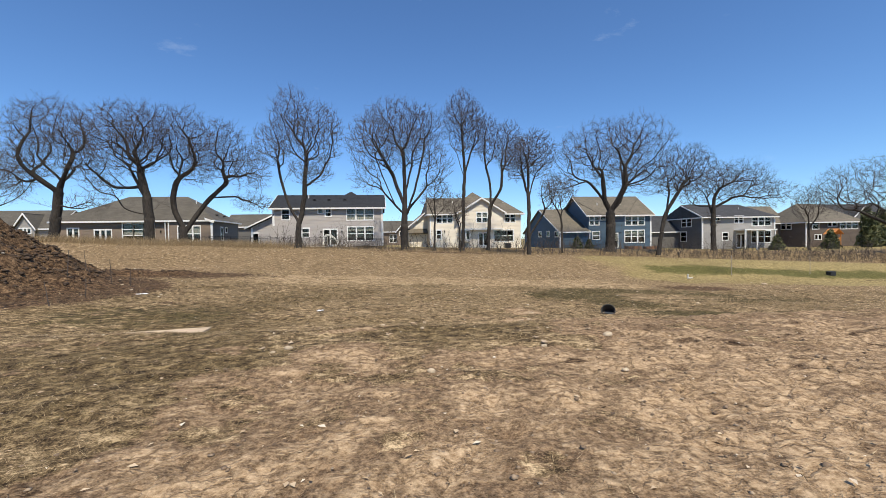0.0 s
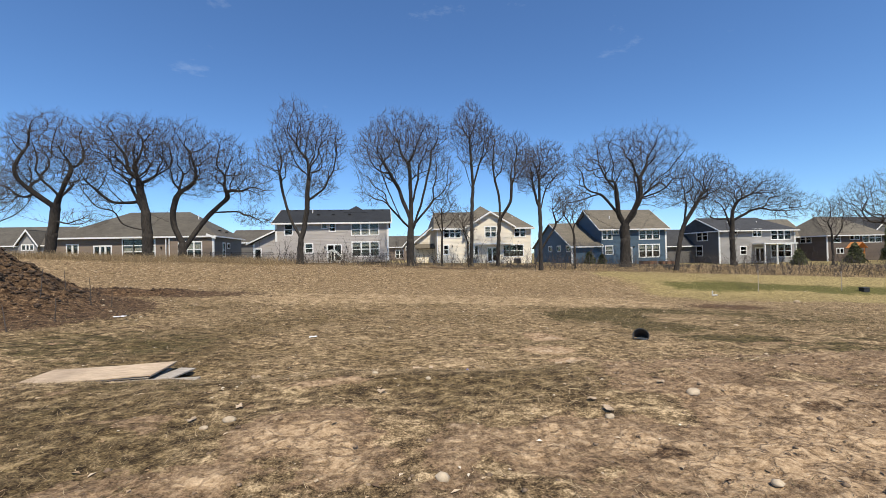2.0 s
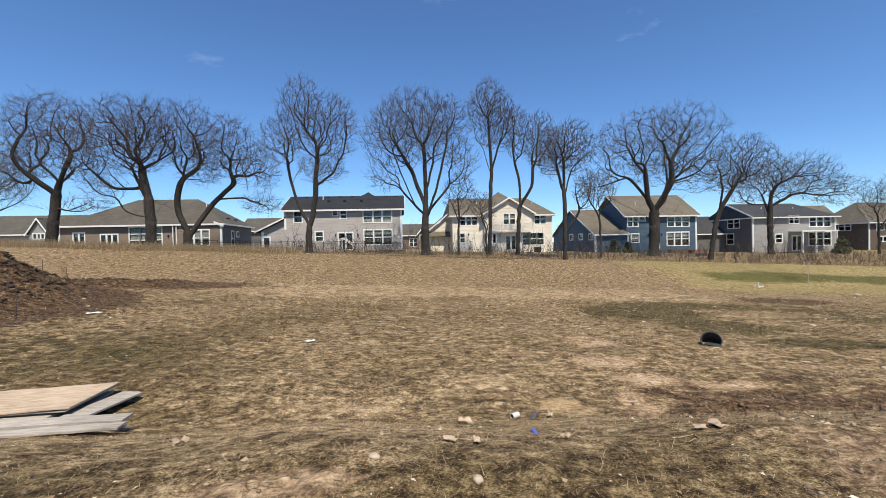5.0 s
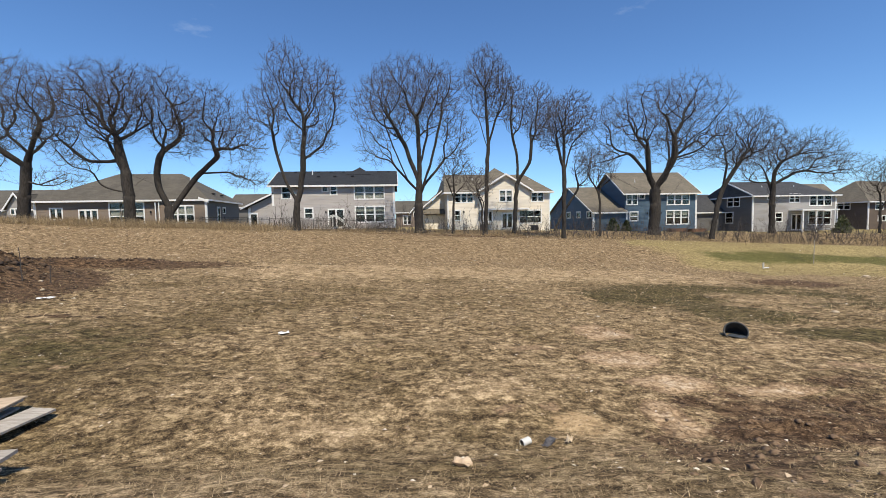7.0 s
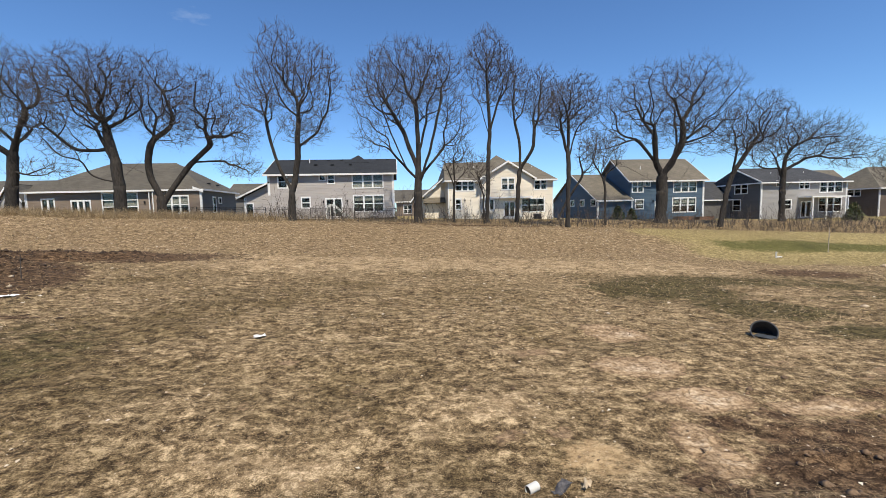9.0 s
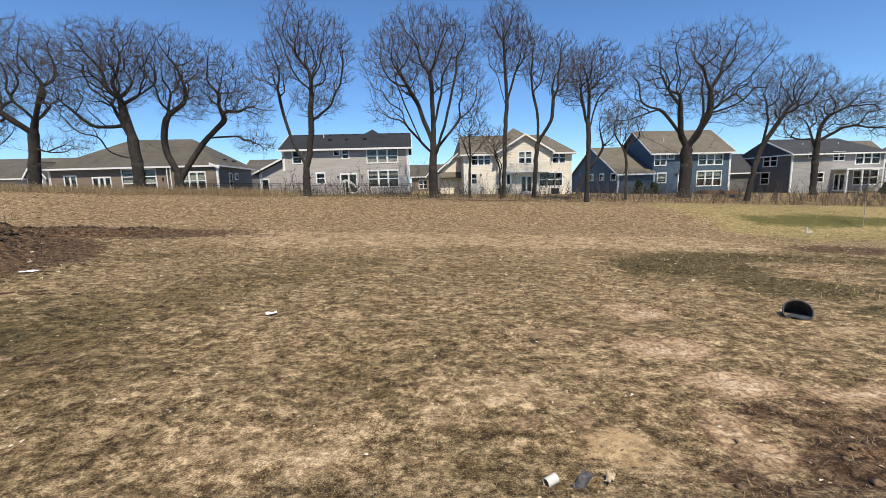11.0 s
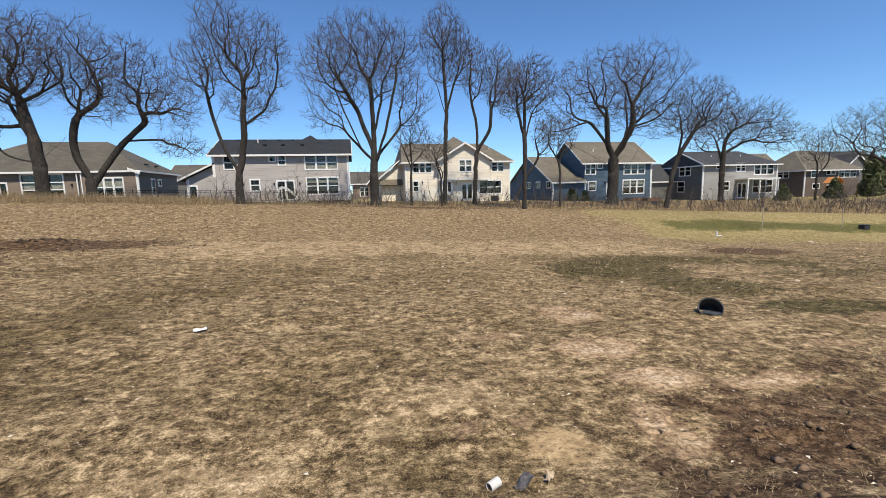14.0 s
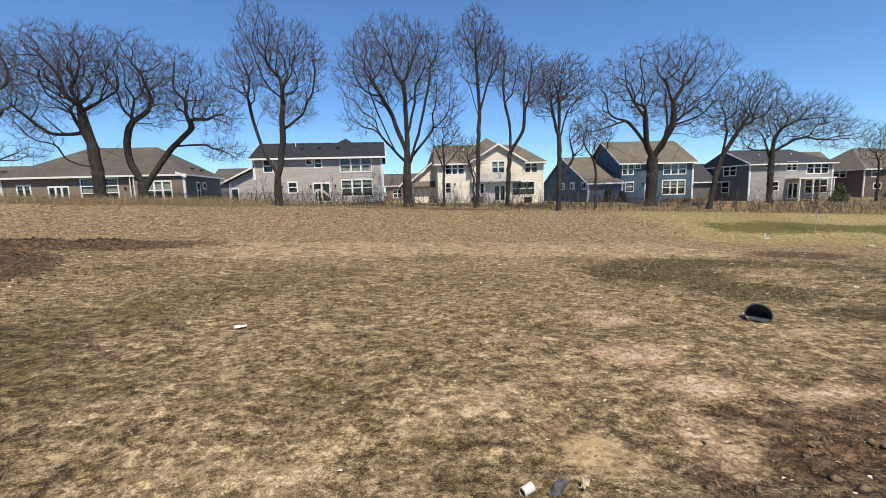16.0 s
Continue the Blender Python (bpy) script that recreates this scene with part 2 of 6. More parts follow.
    def mask(channel, spread, source, lo=0.44, hi=0.56):
        a = nt.nodes.new("ShaderNodeMath"); a.operation = 'MULTIPLY_ADD'
        a.inputs[1].default_value, a.inputs[2].default_value = spread, -spread * 0.5
        nt.links.new(source, a.inputs[0])
        b = nt.nodes.new("ShaderNodeMath"); b.operation = 'ADD'
        nt.links.new(a.outputs[0], b.inputs[0])
        nt.links.new(channel, b.inputs[1])
        r = nt.nodes.new("ShaderNodeMapRange")
        r.inputs[1].default_value, r.inputs[2].default_value = lo, hi
        nt.links.new(b.outputs[0], r.inputs[0])
        return r.outputs[0]
    c = mix(nt, mask(lush_c, 2.4, clump, 0.18, 0.92), straw, thatch)
    c = mix(nt, mask(pale_c, 2.0, clump, 0.36, 0.66), c, pale)
    c = mix(nt, mask(bank_c, 2.4, clump, 0.45, 1.0), c, leafy)
    c = mix(nt, mask(moss_c, 2.2, clump, 0.36, 0.68), c, moss)
    c = mix(nt, mask(lawn_c, 0.6, patch, 0.10, 0.34), c, olive)
    c = mix(nt, mask(lawn_c, 1.0, clump, 0.58, 0.98), c, green)
    c = mix(nt, mask(bare_c, 2.2, clump), c, dirt)
    scraped = nt.nodes.new("ShaderNodeMath"); scraped.operation = 'MULTIPLY'
    nt.links.new(bare_c, scraped.inputs[0])
    nt.links.new(pale_c, scraped.inputs[1])
    chalk = ramp(nt, fine, [(0.40, (0.22, 0.15, 0.09)), (0.50, (0.50, 0.38, 0.255)), (0.60, (0.72, 0.59, 0.43))])
    c = mix(nt, mask(scraped.outputs[0], 4.5, clump, 0.70, 1.25), c, chalk)
    c = mix(nt, mask(clay_c, 2.6, clump, 0.44, 0.62), c, clay)
    c = mix(nt, mask(soil_c, 2.0, clump, 0.40, 0.62), c, soil)
    nt.links.new(c, p.inputs["Base Color"])
    p.inputs["Roughness"].default_value = 0.95
    p.inputs["Specular IOR Level"].default_value = 0.15
    h = mix(nt, 0.5, fine, tuft)
    h = mix(nt, 0.3, h, lie.outputs[0])
    bump(nt, p, h, 1.0, 0.06)


M_GROUND = mat("rough lot ground", ground_build)


# ---- mesh helpers ----
def finish(bm, name, material, smooth=False):
    me = bpy.data.meshes.new(name)
    bmesh.ops.recalc_face_normals(bm, faces=bm.faces)
    bm.to_mesh(me)
    bm.free()
    me.materials.append(material)
    if smooth:
        for f in me.polygons:
            f.use_smooth = True
    return me


def part(name, bm, material, parent, label="", smooth=False):
    ob = new(name, finish(bm, name, material, smooth))
    ob.parent = parent
    if label:
        tagged(ob, label)
    return ob


def thing(name, label, category, group="", kind="", at=(0, 0, 0)):
    ob = new(name)
    ob.location = at
    return tagged(ob, label, category, group, kind)


def box(bm, x0, x1, y0, y1, z0, z1, m=None):
    v = [bm.verts.new((x, y, z)) for z in (z0, z1) for y in (y0, y1) for x in (x0, x1)]
    if m is not None:
        for q in v:
            q.co = m @ q.co
    for f in ((0, 1, 3, 2), (4, 5, 7, 6), (0, 1, 5, 4), (2, 3, 7, 6), (0, 2, 6, 4), (1, 3, 7, 5)):
        bm.faces.new([v[i] for i in f])
    return v


def slab(bm, pts, t):
    """A flat plate of thickness t below the polygon pts, with a UV map in metres."""
    up = (Vector(pts[1]) - Vector(pts[0])).cross(Vector(pts[-1]) - Vector(pts[0])).normalized()
    if up.z < 0:
        pts, up = pts[::-1], -up
    a = [bm.verts.new(p) for p in pts]
    b = [bm.verts.new(Vector(p) - up * t) for p in pts]
    uv = bm.loops.layers.uv.verify()
    ax = Vector((0, 0, 1)).cross(up)
    ax = ax.normalized() if ax.length > 0.01 else Vector((1, 0, 0))
    ay = up.cross(ax)
    faces = [bm.faces.new(a), bm.faces.new(b[::-1])]
    n = len(a)
    for i in range(n):
        faces.append(bm.faces.new((a[i], b[i], b[(i + 1) % n], a[(i + 1) % n])))
    for f in faces:
        for l in f.loops:
            l[uv].uv = (l.vert.co.dot(ax), l.vert.co.dot(ay))


def mesh_np(name, verts, faces, material, smooth=False):
    """A mesh from numpy arrays: verts (n, 3) and faces (m, k)."""
    me = bpy.data.meshes.new(name)
    k = faces.shape[1]
    me.vertices.add(len(verts))
    me.vertices.foreach_set("co", verts.astype(np.float32).ravel())
    me.loops.add(faces.size)
    me.loops.foreach_set("vertex_index", faces.astype(np.int32).ravel())
    me.polygons.add(len(faces))
    me.polygons.foreach_set("loop_start", np.arange(0, faces.size, k, dtype=np.int32))
    me.polygons.foreach_set("loop_total", np.full(len(faces), k, dtype=np.int32))
    if smooth:
        me.polygons.foreach_set("use_smooth", np.ones(len(faces), dtype=bool))
    me.update(calc_edges=True)
    me.validate()
    me.materials.append(material)
    return me


def tubes(a, b, ra, rb, sides):
    """Prisms from points a to b (n, 3) with the radii ra and rb."""
    n = len(a)
    d = b - a
    d /= np.maximum(np.linalg.norm(d, axis=1, keepdims=True), 1e-6)
    ref = np.where(np.abs(d[:, 2:3]) > 0.9, np.array([[1.0, 0, 0]]), np.array([[0, 0, 1.0]]))
    u = np.cross(d, ref)
    u /= np.maximum(np.linalg.norm(u, axis=1, keepdims=True), 1e-6)
    w = np.cross(d, u)
    ang = np.arange(sides) * 2 * np.pi / sides
    ring = u[:, None, :] * np.cos(ang)[None, :, None] + w[:, None, :] * np.sin(ang)[None, :, None]
    va = a[:, None, :] + ring * ra[:, None, None]
    vb = b[:, None, :] + ring * rb[:, None, None]
    verts = np.concatenate([va, vb], axis=1).reshape(-1, 3)
    i = np.arange(sides)
    j = (i + 1) % sides
    f = np.stack([i, j, j + sides, i + sides], axis=1)
    faces = (np.arange(n)[:, None, None] * (2 * sides) + f[None]).reshape(-1, 4)
    return verts, faces


# ---- the lie of the land ----
def smooth01(a, b, v):
    t = np.clip((v - a) / (b - a), 0, 1)
    return t * t * (3 - 2 * t)


def wave(x, y, s, seed):
    """A cheap smooth noise from turned sines, about -1 to 1."""
    r = np.random.RandomState(seed)
    out = np.zeros_like(x)
    for k in range(7):
        an, ph, f = r.uniform(0, 6.28), r.uniform(0, 6.28), r.uniform(0.6, 1.7) / s
        out = out + np.sin((x * math.cos(an) + y * math.sin(an)) * 6.28 * f + ph + 1.3 * np.sin((x * math.sin(an) - y * math.cos(an)) * 3.1 * f + ph * 2))
    return out / 3.2


def heap(x, y):
    """The heap of topsoil and the low ridge that trails from it along the foot of the bank."""
    d = np.sqrt(((x + 23.2) / 9.3) ** 2 + ((y - 24.8) / 8.2) ** 2)
    ridge = np.abs(y - 33.4 - 0.16 * (x + 16) + 0.5 * wave(x, y, 5, 8)) / 2.3
    tail = smooth01(-25, -20, x) * (1 - smooth01(-17, -10, x)) * (1 - smooth01(0.1, 1.0, ridge))
    return 3.5 * (1 - smooth01(0.15, 1.05, d)) + 0.32 * tail


def dug(x, y):
    """A low tumble of dug earth on the muddy ground."""
    return 1 - smooth01(0.3, 1.0, np.hypot((x - 5.3 - 0.3 * (y - 12.7)) / 1.25, (y - 12.75) / 0.6))


def spots(x, y, rows, inner=0.25, outer=1.0):
    """The sum of soft-edged ellipses: x, y, half sizes and weight."""
    out = np.zeros_like(np.asarray(x, float))
    for cx, cy, rx, ry, k in rows:
        out = out + k * (1 - smooth01(inner, outer, np.hypot((x - cx) / rx, (y - cy) / ry)))
    return out


def land(x, y):
    x, y = np.asarray(x, float), np.asarray(y, float)
    xs = np.clip(x, -70, 70)
    field = 0.10 - 0.05 * xs
    crest = field + 1.85
    far = 2.1 - 0.03 * xs
    z = field + smooth01(35.5, 47.5, y + 0.6 * wave(x, y, 17, 3)) * 1.85
    z = z + (far - crest) * smooth01(48, 59, y)
    y0 = 8.7 + 0.2 * wave(x, y, 6, 5) - 0.05 * np.clip(x - 3, 0, 30)
    plateau = 1.38 - 0.01 * np.clip(x, -20, 20)
    z = z + (plateau - z) * (1 - smooth01(0, 4.4, y - y0))
    pile = heap(x, y)
    z = z + pile * (1 + 0.16 * wave(x, y, 3.4, 9))
    z = z + dug(x, y) * (0.09 + 0.07 * wave(x, y, 0.55, 19))
    near = 1 - smooth01(25, 60, y)
    z = z + near * (0.035 * wave(x, y, 3.1, 11) + 0.012 * wave(x, y, 0.7, 12))
    rough = np.clip(bare(x, y), 0, 1) * near
    mud = 1 - smooth01(0.4, 1.0, np.hypot((x - 6.4) / 3.2, (y - 11.6) / 2.4))
    z = z + mud * (0.035 * wave(x * 0.5, y, 0.9, 17) + 0.022 * wave(x, y, 0.33, 18))
    z = z + rough * (0.022 * wave(x, y, 0.55, 13) + 0.014 * wave(x, y, 0.23, 14))
    z = z + np.clip(pile * 1.6, 0, 1) * (0.15 * wave(x, y, 1.7, 15) + 0.09 * wave(x, y, 0.8, 16))
    return z


def bare(x, y):
    """How bare the ground is: packed dirt on the rise, patches on the lower lot."""
    edge = y + 0.95 * np.clip(-x - 0.9, 0, 6) + 0.8 * wave(x, y, 3.5, 21)
    b = 0.60 * (1 - smooth01(6.0, 8.0, edge)) + 0.16 * wave(x, y, 2.6, 25) * (1 - smooth01(8, 10, y))
    b = b + 0.42 * smooth01(1.7, 3.4, x + 0.4 * wave(x, y, 2, 24)) * (1 - smooth01(9.0, 11.5, y))
    b = b + 0.20 * smooth01(4.5, 7.0, x) * (1 - smooth01(13, 17, y + 0.15 * x))
    b = b + 0.26 * wave(x, y, 1.5, 22) * (1 - smooth01(16, 24, y))
    b = b + spots(x, y, ((-0.9, 7.2, 1.3, 0.7, 0.35), (-1.1, 8.75, 0.75, 0.2, 0.75), (5.5, 18.5, 1.05, 1.0, 1.2), (4.8, 16.15, 1.15, 0.75, 1.25), (5.0, 14.7, 1.1, 0.6, 1.1), (4.05, 13.4, 0.5, 0.9, 1.2),
                         (6.95, 14.35, 1.2, 0.36, 1.2), (6.2, 12.3, 0.5, 0.4, 0.7), (3.0, 17.1, 1.4, 0.4, 0.75), (1.9, 13.9, 0.7, 0.4, 0.35), (9.6, 15.6, 2.0, 0.5, 0.45), (14, 17.0, 3.0, 0.8, 0.4), (25, 33, 7, 0.9, 0.3), (16.5, 21.0, 3, 0.8, 0.3)), 0.4, 1.05)
    b = b + 0.18 * (1 - smooth01(9.0, 10.5, y))
    b = b - 0.42 * spots(x, y, ((0.6, 8.2, 1.7, 0.9, 0.8), (-4.4, 5.4, 2.6, 1.6, 0.7), (0.2, 9.8, 2.6, 1.2, 0.8)))
    return b


def lush(x, y):
    """How much dark, half-green thatch there is among the straw."""
    g = 0.36 + 0.26 * wave(x, y, 5.5, 31) + 0.16 * wave(x, y, 1.7, 32)
    g = g + 0.22 * (1 - smooth01(-5, 1.0, x)) * (1 - smooth01(21, 28, y))
    g = g + spots(x, y, ((-5.2, 18.8, 1.5, 1.0, 0.45), (-4.0, 21.8, 1.8, 1.0, 0.4), (-1.6, 25.6, 2.6, 1.1, 0.4), (2.0, 23.6, 2.8, 0.9, 0.4), (-3.9, 16.2, 1.6, 1.4, 0.35), (0.4, 11.6, 2.2, 0.8, 0.35), (0.5, 8.4, 2.0, 1.0, 0.4), (-3.5, 7.0, 2.5, 2.0, 0.45), (-7.5, 16.5, 3.5, 2.2, 0.35)))
    g = g - 0.34 * spots(x, y, ((1.2, 14.4, 1.8, 1.2, 0.9), (-1.6, 13.4, 2.0, 0.9, 0.7), (3.4, 15.3, 1.2, 0.9, 0.6), (-2.6, 15.0, 1.5, 0.5, 0.5), (9, 17.2, 1.8, 0.8, 0.8)))
    g = g - 0.35 * smooth01(27.5, 31, y)
    return g + 0.55 * smooth01(44.5, 46.5, y + 0.5 * wave(x, y, 3, 37)) * smooth01(-14, -8, x) * (1 - smooth01(55, 58, y))


def lawn(x, y):
    """Sown grass at the foot of the bank: olive all over, deep green along one strip."""
    side = smooth01(22, 27, x - 0.25 * (36 - np.clip(y, 30, 46)) + 0.7 * wave(x, y, 5, 35))
    all_over = 0.42 * side * smooth01(33, 35, y + 0.5 * wave(x, y, 4, 34)) * (1 - smooth01(47, 50, y))
    strip = 0.6 * smooth01(25, 28, x + 0.5 * wave(x, y, 4, 36)) * smooth01(38.6, 39.6, y + 0.25 * wave(x, y, 3, 38)) * (1 - smooth01(41.6, 43.2, y + 0.3 * wave(x, y, 6, 36)))
    return all_over + strip + 0.45 * smooth01(58, 61, y)


def bank(x, y):
    """Where last year's leaves lie on the slope of the bank."""
    return smooth01(34.5, 37.5, y + 0.8 * wave(x, y, 6, 43)) * (1 - smooth01(46, 49, y)) * (1 - 0.9 * smooth01(20, 25, x))


def pale(x, y):
    """Blond straw, thickest on the flat strip below the bank."""
    g = 0.55 * smooth01(27.5, 30, y + 0.7 * wave(x, y, 5, 44)) * (1 - smooth01(34.5, 37, y)) * smooth01(-13, -7, x) * (1 - smooth01(17, 24, x))
    g = g + spots(x, y, ((1.3, 14.4, 2.0, 1.1, 0.55), (-1.4, 13.2, 2.4, 0.8, 0.4), (3.3, 15.2, 1.0, 0.8, 0.45), (9.5, 16.9, 1.8, 0.6, 0.5), (7.8, 19.5, 1.6, 1.0, 0.35), (-2.6, 15.0, 1.5, 0.4, 0.4), (4.0, 21.0, 2.6, 1.0, 0.3), (15.5, 23.5, 2.5, 1.0, 0.4), (17.5, 18.8, 3.0, 1.0, 0.35)))
    g = g + spots(x, y, ((5.5, 18.5, 1.0, 0.95, 1.0), (4.8, 16.15, 1.1, 0.7, 1.0), (5.0, 14.7, 1.0, 0.55, 0.9), (4.05, 13.4, 0.45, 0.85, 1.0), (6.95, 14.35, 1.15, 0.33, 1.0), (3.0, 17.1, 1.3, 0.35, 0.7)), 0.1, 1.15)
    return g + 0.16 * wave(x, y, 2.4, 45)


def moss(x, y):
    """Damp, dark green hollows."""
    g = spots(x, y, ((10.8, 24.4, 4.2, 2.6, 0.9), (13.6, 27.0, 4.6, 2.0, 0.75), (12.2, 21.0, 3.2, 2.0, 0.85), (13.4, 18.2, 3.2, 1.2, 0.85), (18.5, 26.5, 5.0, 1.8, 0.6), (16.5, 16.6, 3.6, 1.2, 0.6), (18, 22.5, 4, 1.2, 0.45), (23, 24, 6, 2.6, 0.55), (21, 18.6, 5, 1.4, 0.5), (15.5, 13.2, 4, 1.6, 0.45), (28, 28, 6, 3, 0.4)), 0.45, 1.1)
    return g + 0.55 * (1 - smooth01(0.4, 1.0, np.hypot((x + 8.8) / 5, (y - 17.2) / 3.6))) + 0.3 * (1 - smooth01(0.4, 1.0, np.hypot((x + 3.6) / 2.4, (y - 8.6) / 1.8)))


def clay(x, y):
    """Yellow clay trodden into the grass."""
    return spots(x, y, ((2.55, 13.15, 0.95, 0.8, 0.62), (0.25, 4.15, 0.35, 0.3, 0.5), (4.7, 5.2, 0.4, 0.3, 0.4)))


def dark_ground(x, y):
    d = np.sqrt(((x + 22.6) / 11.6) ** 2 + ((y - 23.8) / 9.4) ** 2)
    ridge = np.abs(y - 33.2 - 0.16 * (x + 16) + 0.5 * wave(x, y, 5, 8)) / 3.0
    tail = smooth01(-26, -21, x) * (1 - smooth01(-13, -6, x)) * (1 - smooth01(0.5, 1.0, ridge))
    s = np.maximum(1 - smooth01(0.86, 1.06, d), 0.9 * tail)
    s = s + 0.62 * smooth01(-0.2, 0.9, x - 2.9 - 0.52 * (y - 12.3) + 0.4 * wave(x, y, 1.6, 46)) * smooth01(10.0, 11.5, y) * (1 - smooth01(14.6, 16.8, y + 0.10 * x + 0.5 * wave(x, y, 2, 47)))
    s = s - 0.62 * spots(x, y, ((5.0, 14.7, 1.2, 0.65, 1.0), (4.05, 13.4, 0.55, 0.95, 1.0), (6.95, 14.35, 1.3, 0.42, 1.0), (4.8, 16.15, 1.2, 0.8, 1.0)), 0.5, 1.05)
    s = s + 0.36 * smooth01(1.6, 4.2, x + 0.5 * wave(x, y, 2, 48)) * (1 - smooth01(9.5, 11, y))
    s = s + 0.7 * dug(x, y)
    # the ellipse at x 52 darkens a strip of lawn near the utility box
    s = s + spots(x, y, ((23.5, 29.8, 5.0, 2.6, 1.1), (6, 47.0, 17, 1.6, 0.9), (30, 49.6, 12, 1.0, 0.45), (13.2, 14.9, 3.0, 0.45, 0.6), (2.0, 6.2, 1.2, 0.25, 0.5), (-2.9, 4.0, 1.5, 0.6, 0.45), (0.4, 11.9, 1.6, 0.5, 0.45), (3.2, 11.4, 1.2, 1.0, 0.45), (-9.3, 20.2, 2.6, 0.45, 0.6), (52, 38.2, 6.0, 0.9, 0.5), (-6, 33.5, 5, 0.4, 0.5), (8, 33, 5, 0.3, 0.45), (11, 31.2, 3, 0.25, 0.4)), 0.2, 1.0)
    return np.clip(s, 0, 1)


def axis(lo, hi, c0, c1, step, grow):
    mid = list(np.arange(c0, c1, step))
    up, s = [], step
    v = c1
    while v < hi:
        up.append(v); s = min(s * grow, 90); v += s
    dn, s = [], step
    v = c0 - step
    while v > lo:
        dn.append(v); s = min(s * grow, 90); v -= s
    return np.array(dn[::-1] + mid + up + [hi])


def build_ground():
    gx, gy = axis(-2200, 2200, -9, 13, 0.13, 1.025), axis(-600, 2600, 2.4, 21, 0.13, 1.028)
    X, Y = np.meshgrid(gx, gy)
    Z = land(X, Y)
    v = np.stack([X.ravel(), Y.ravel(), Z.ravel()], axis=1)
    nx, ny = len(gx), len(gy)
    i = (np.arange(ny - 1)[:, None] * nx + np.arange(nx - 1)[None]).ravel()
    f = np.stack([i, i + 1, i + nx + 1, i + nx], axis=1)
    me = mesh_np("ground", v, f, M_GROUND, True)
    col = me.color_attributes.new("cover", 'FLOAT_COLOR', 'POINT')
    c = np.stack([np.clip(bare(X, Y), 0, 1).ravel(), np.clip(lush(X, Y), 0, 1).ravel(), dark_ground(X, Y).ravel(), np.clip(lawn(X, Y), 0, 1).ravel()], axis=1)
    col.data.foreach_set("color", c.astype(np.float32).ravel())
    col = me.color_attributes.new("growth", 'FLOAT_COLOR', 'POINT')
    c = np.stack([np.clip(q(X, Y), 0, 1).ravel() for q in (bank, pale, moss, clay)], axis=1)
    col.data.foreach_set("color", c.astype(np.float32).ravel())
    tagged(new("ground", me), "rough lot of dry grass, bare dirt and a raised bank", "ground", kind="structure")


build_ground()


# ---- trees ----
def glide(pts, step, rng, gnarl):
    """Points along a smooth curve through pts, about step apart, a little crooked."""
    pts = np.array(pts, float)
    ext = np.concatenate([[2 * pts[0] - pts[1]], pts, [2 * pts[-1] - pts[-2]]])
    out = [pts[0]]
    for i in range(1, len(ext) - 2):
        p0, p1, p2, p3 = ext[i - 1:i + 3]
        n = max(1, int(np.linalg.norm(p2 - p1) / step))
        for k in range(1, n + 1):
            u = k / n
            q = 0.5 * (2 * p1 + (p2 - p0) * u + (2 * p0 - 5 * p1 + 4 * p2 - p3) * u * u + (3 * p1 - p0 - 3 * p2 + p3) * u ** 3)
            out.append(q + rng.normal(0, gnarl, 3) * np.array([1, 1, 0.7]))
    return np.array(out)


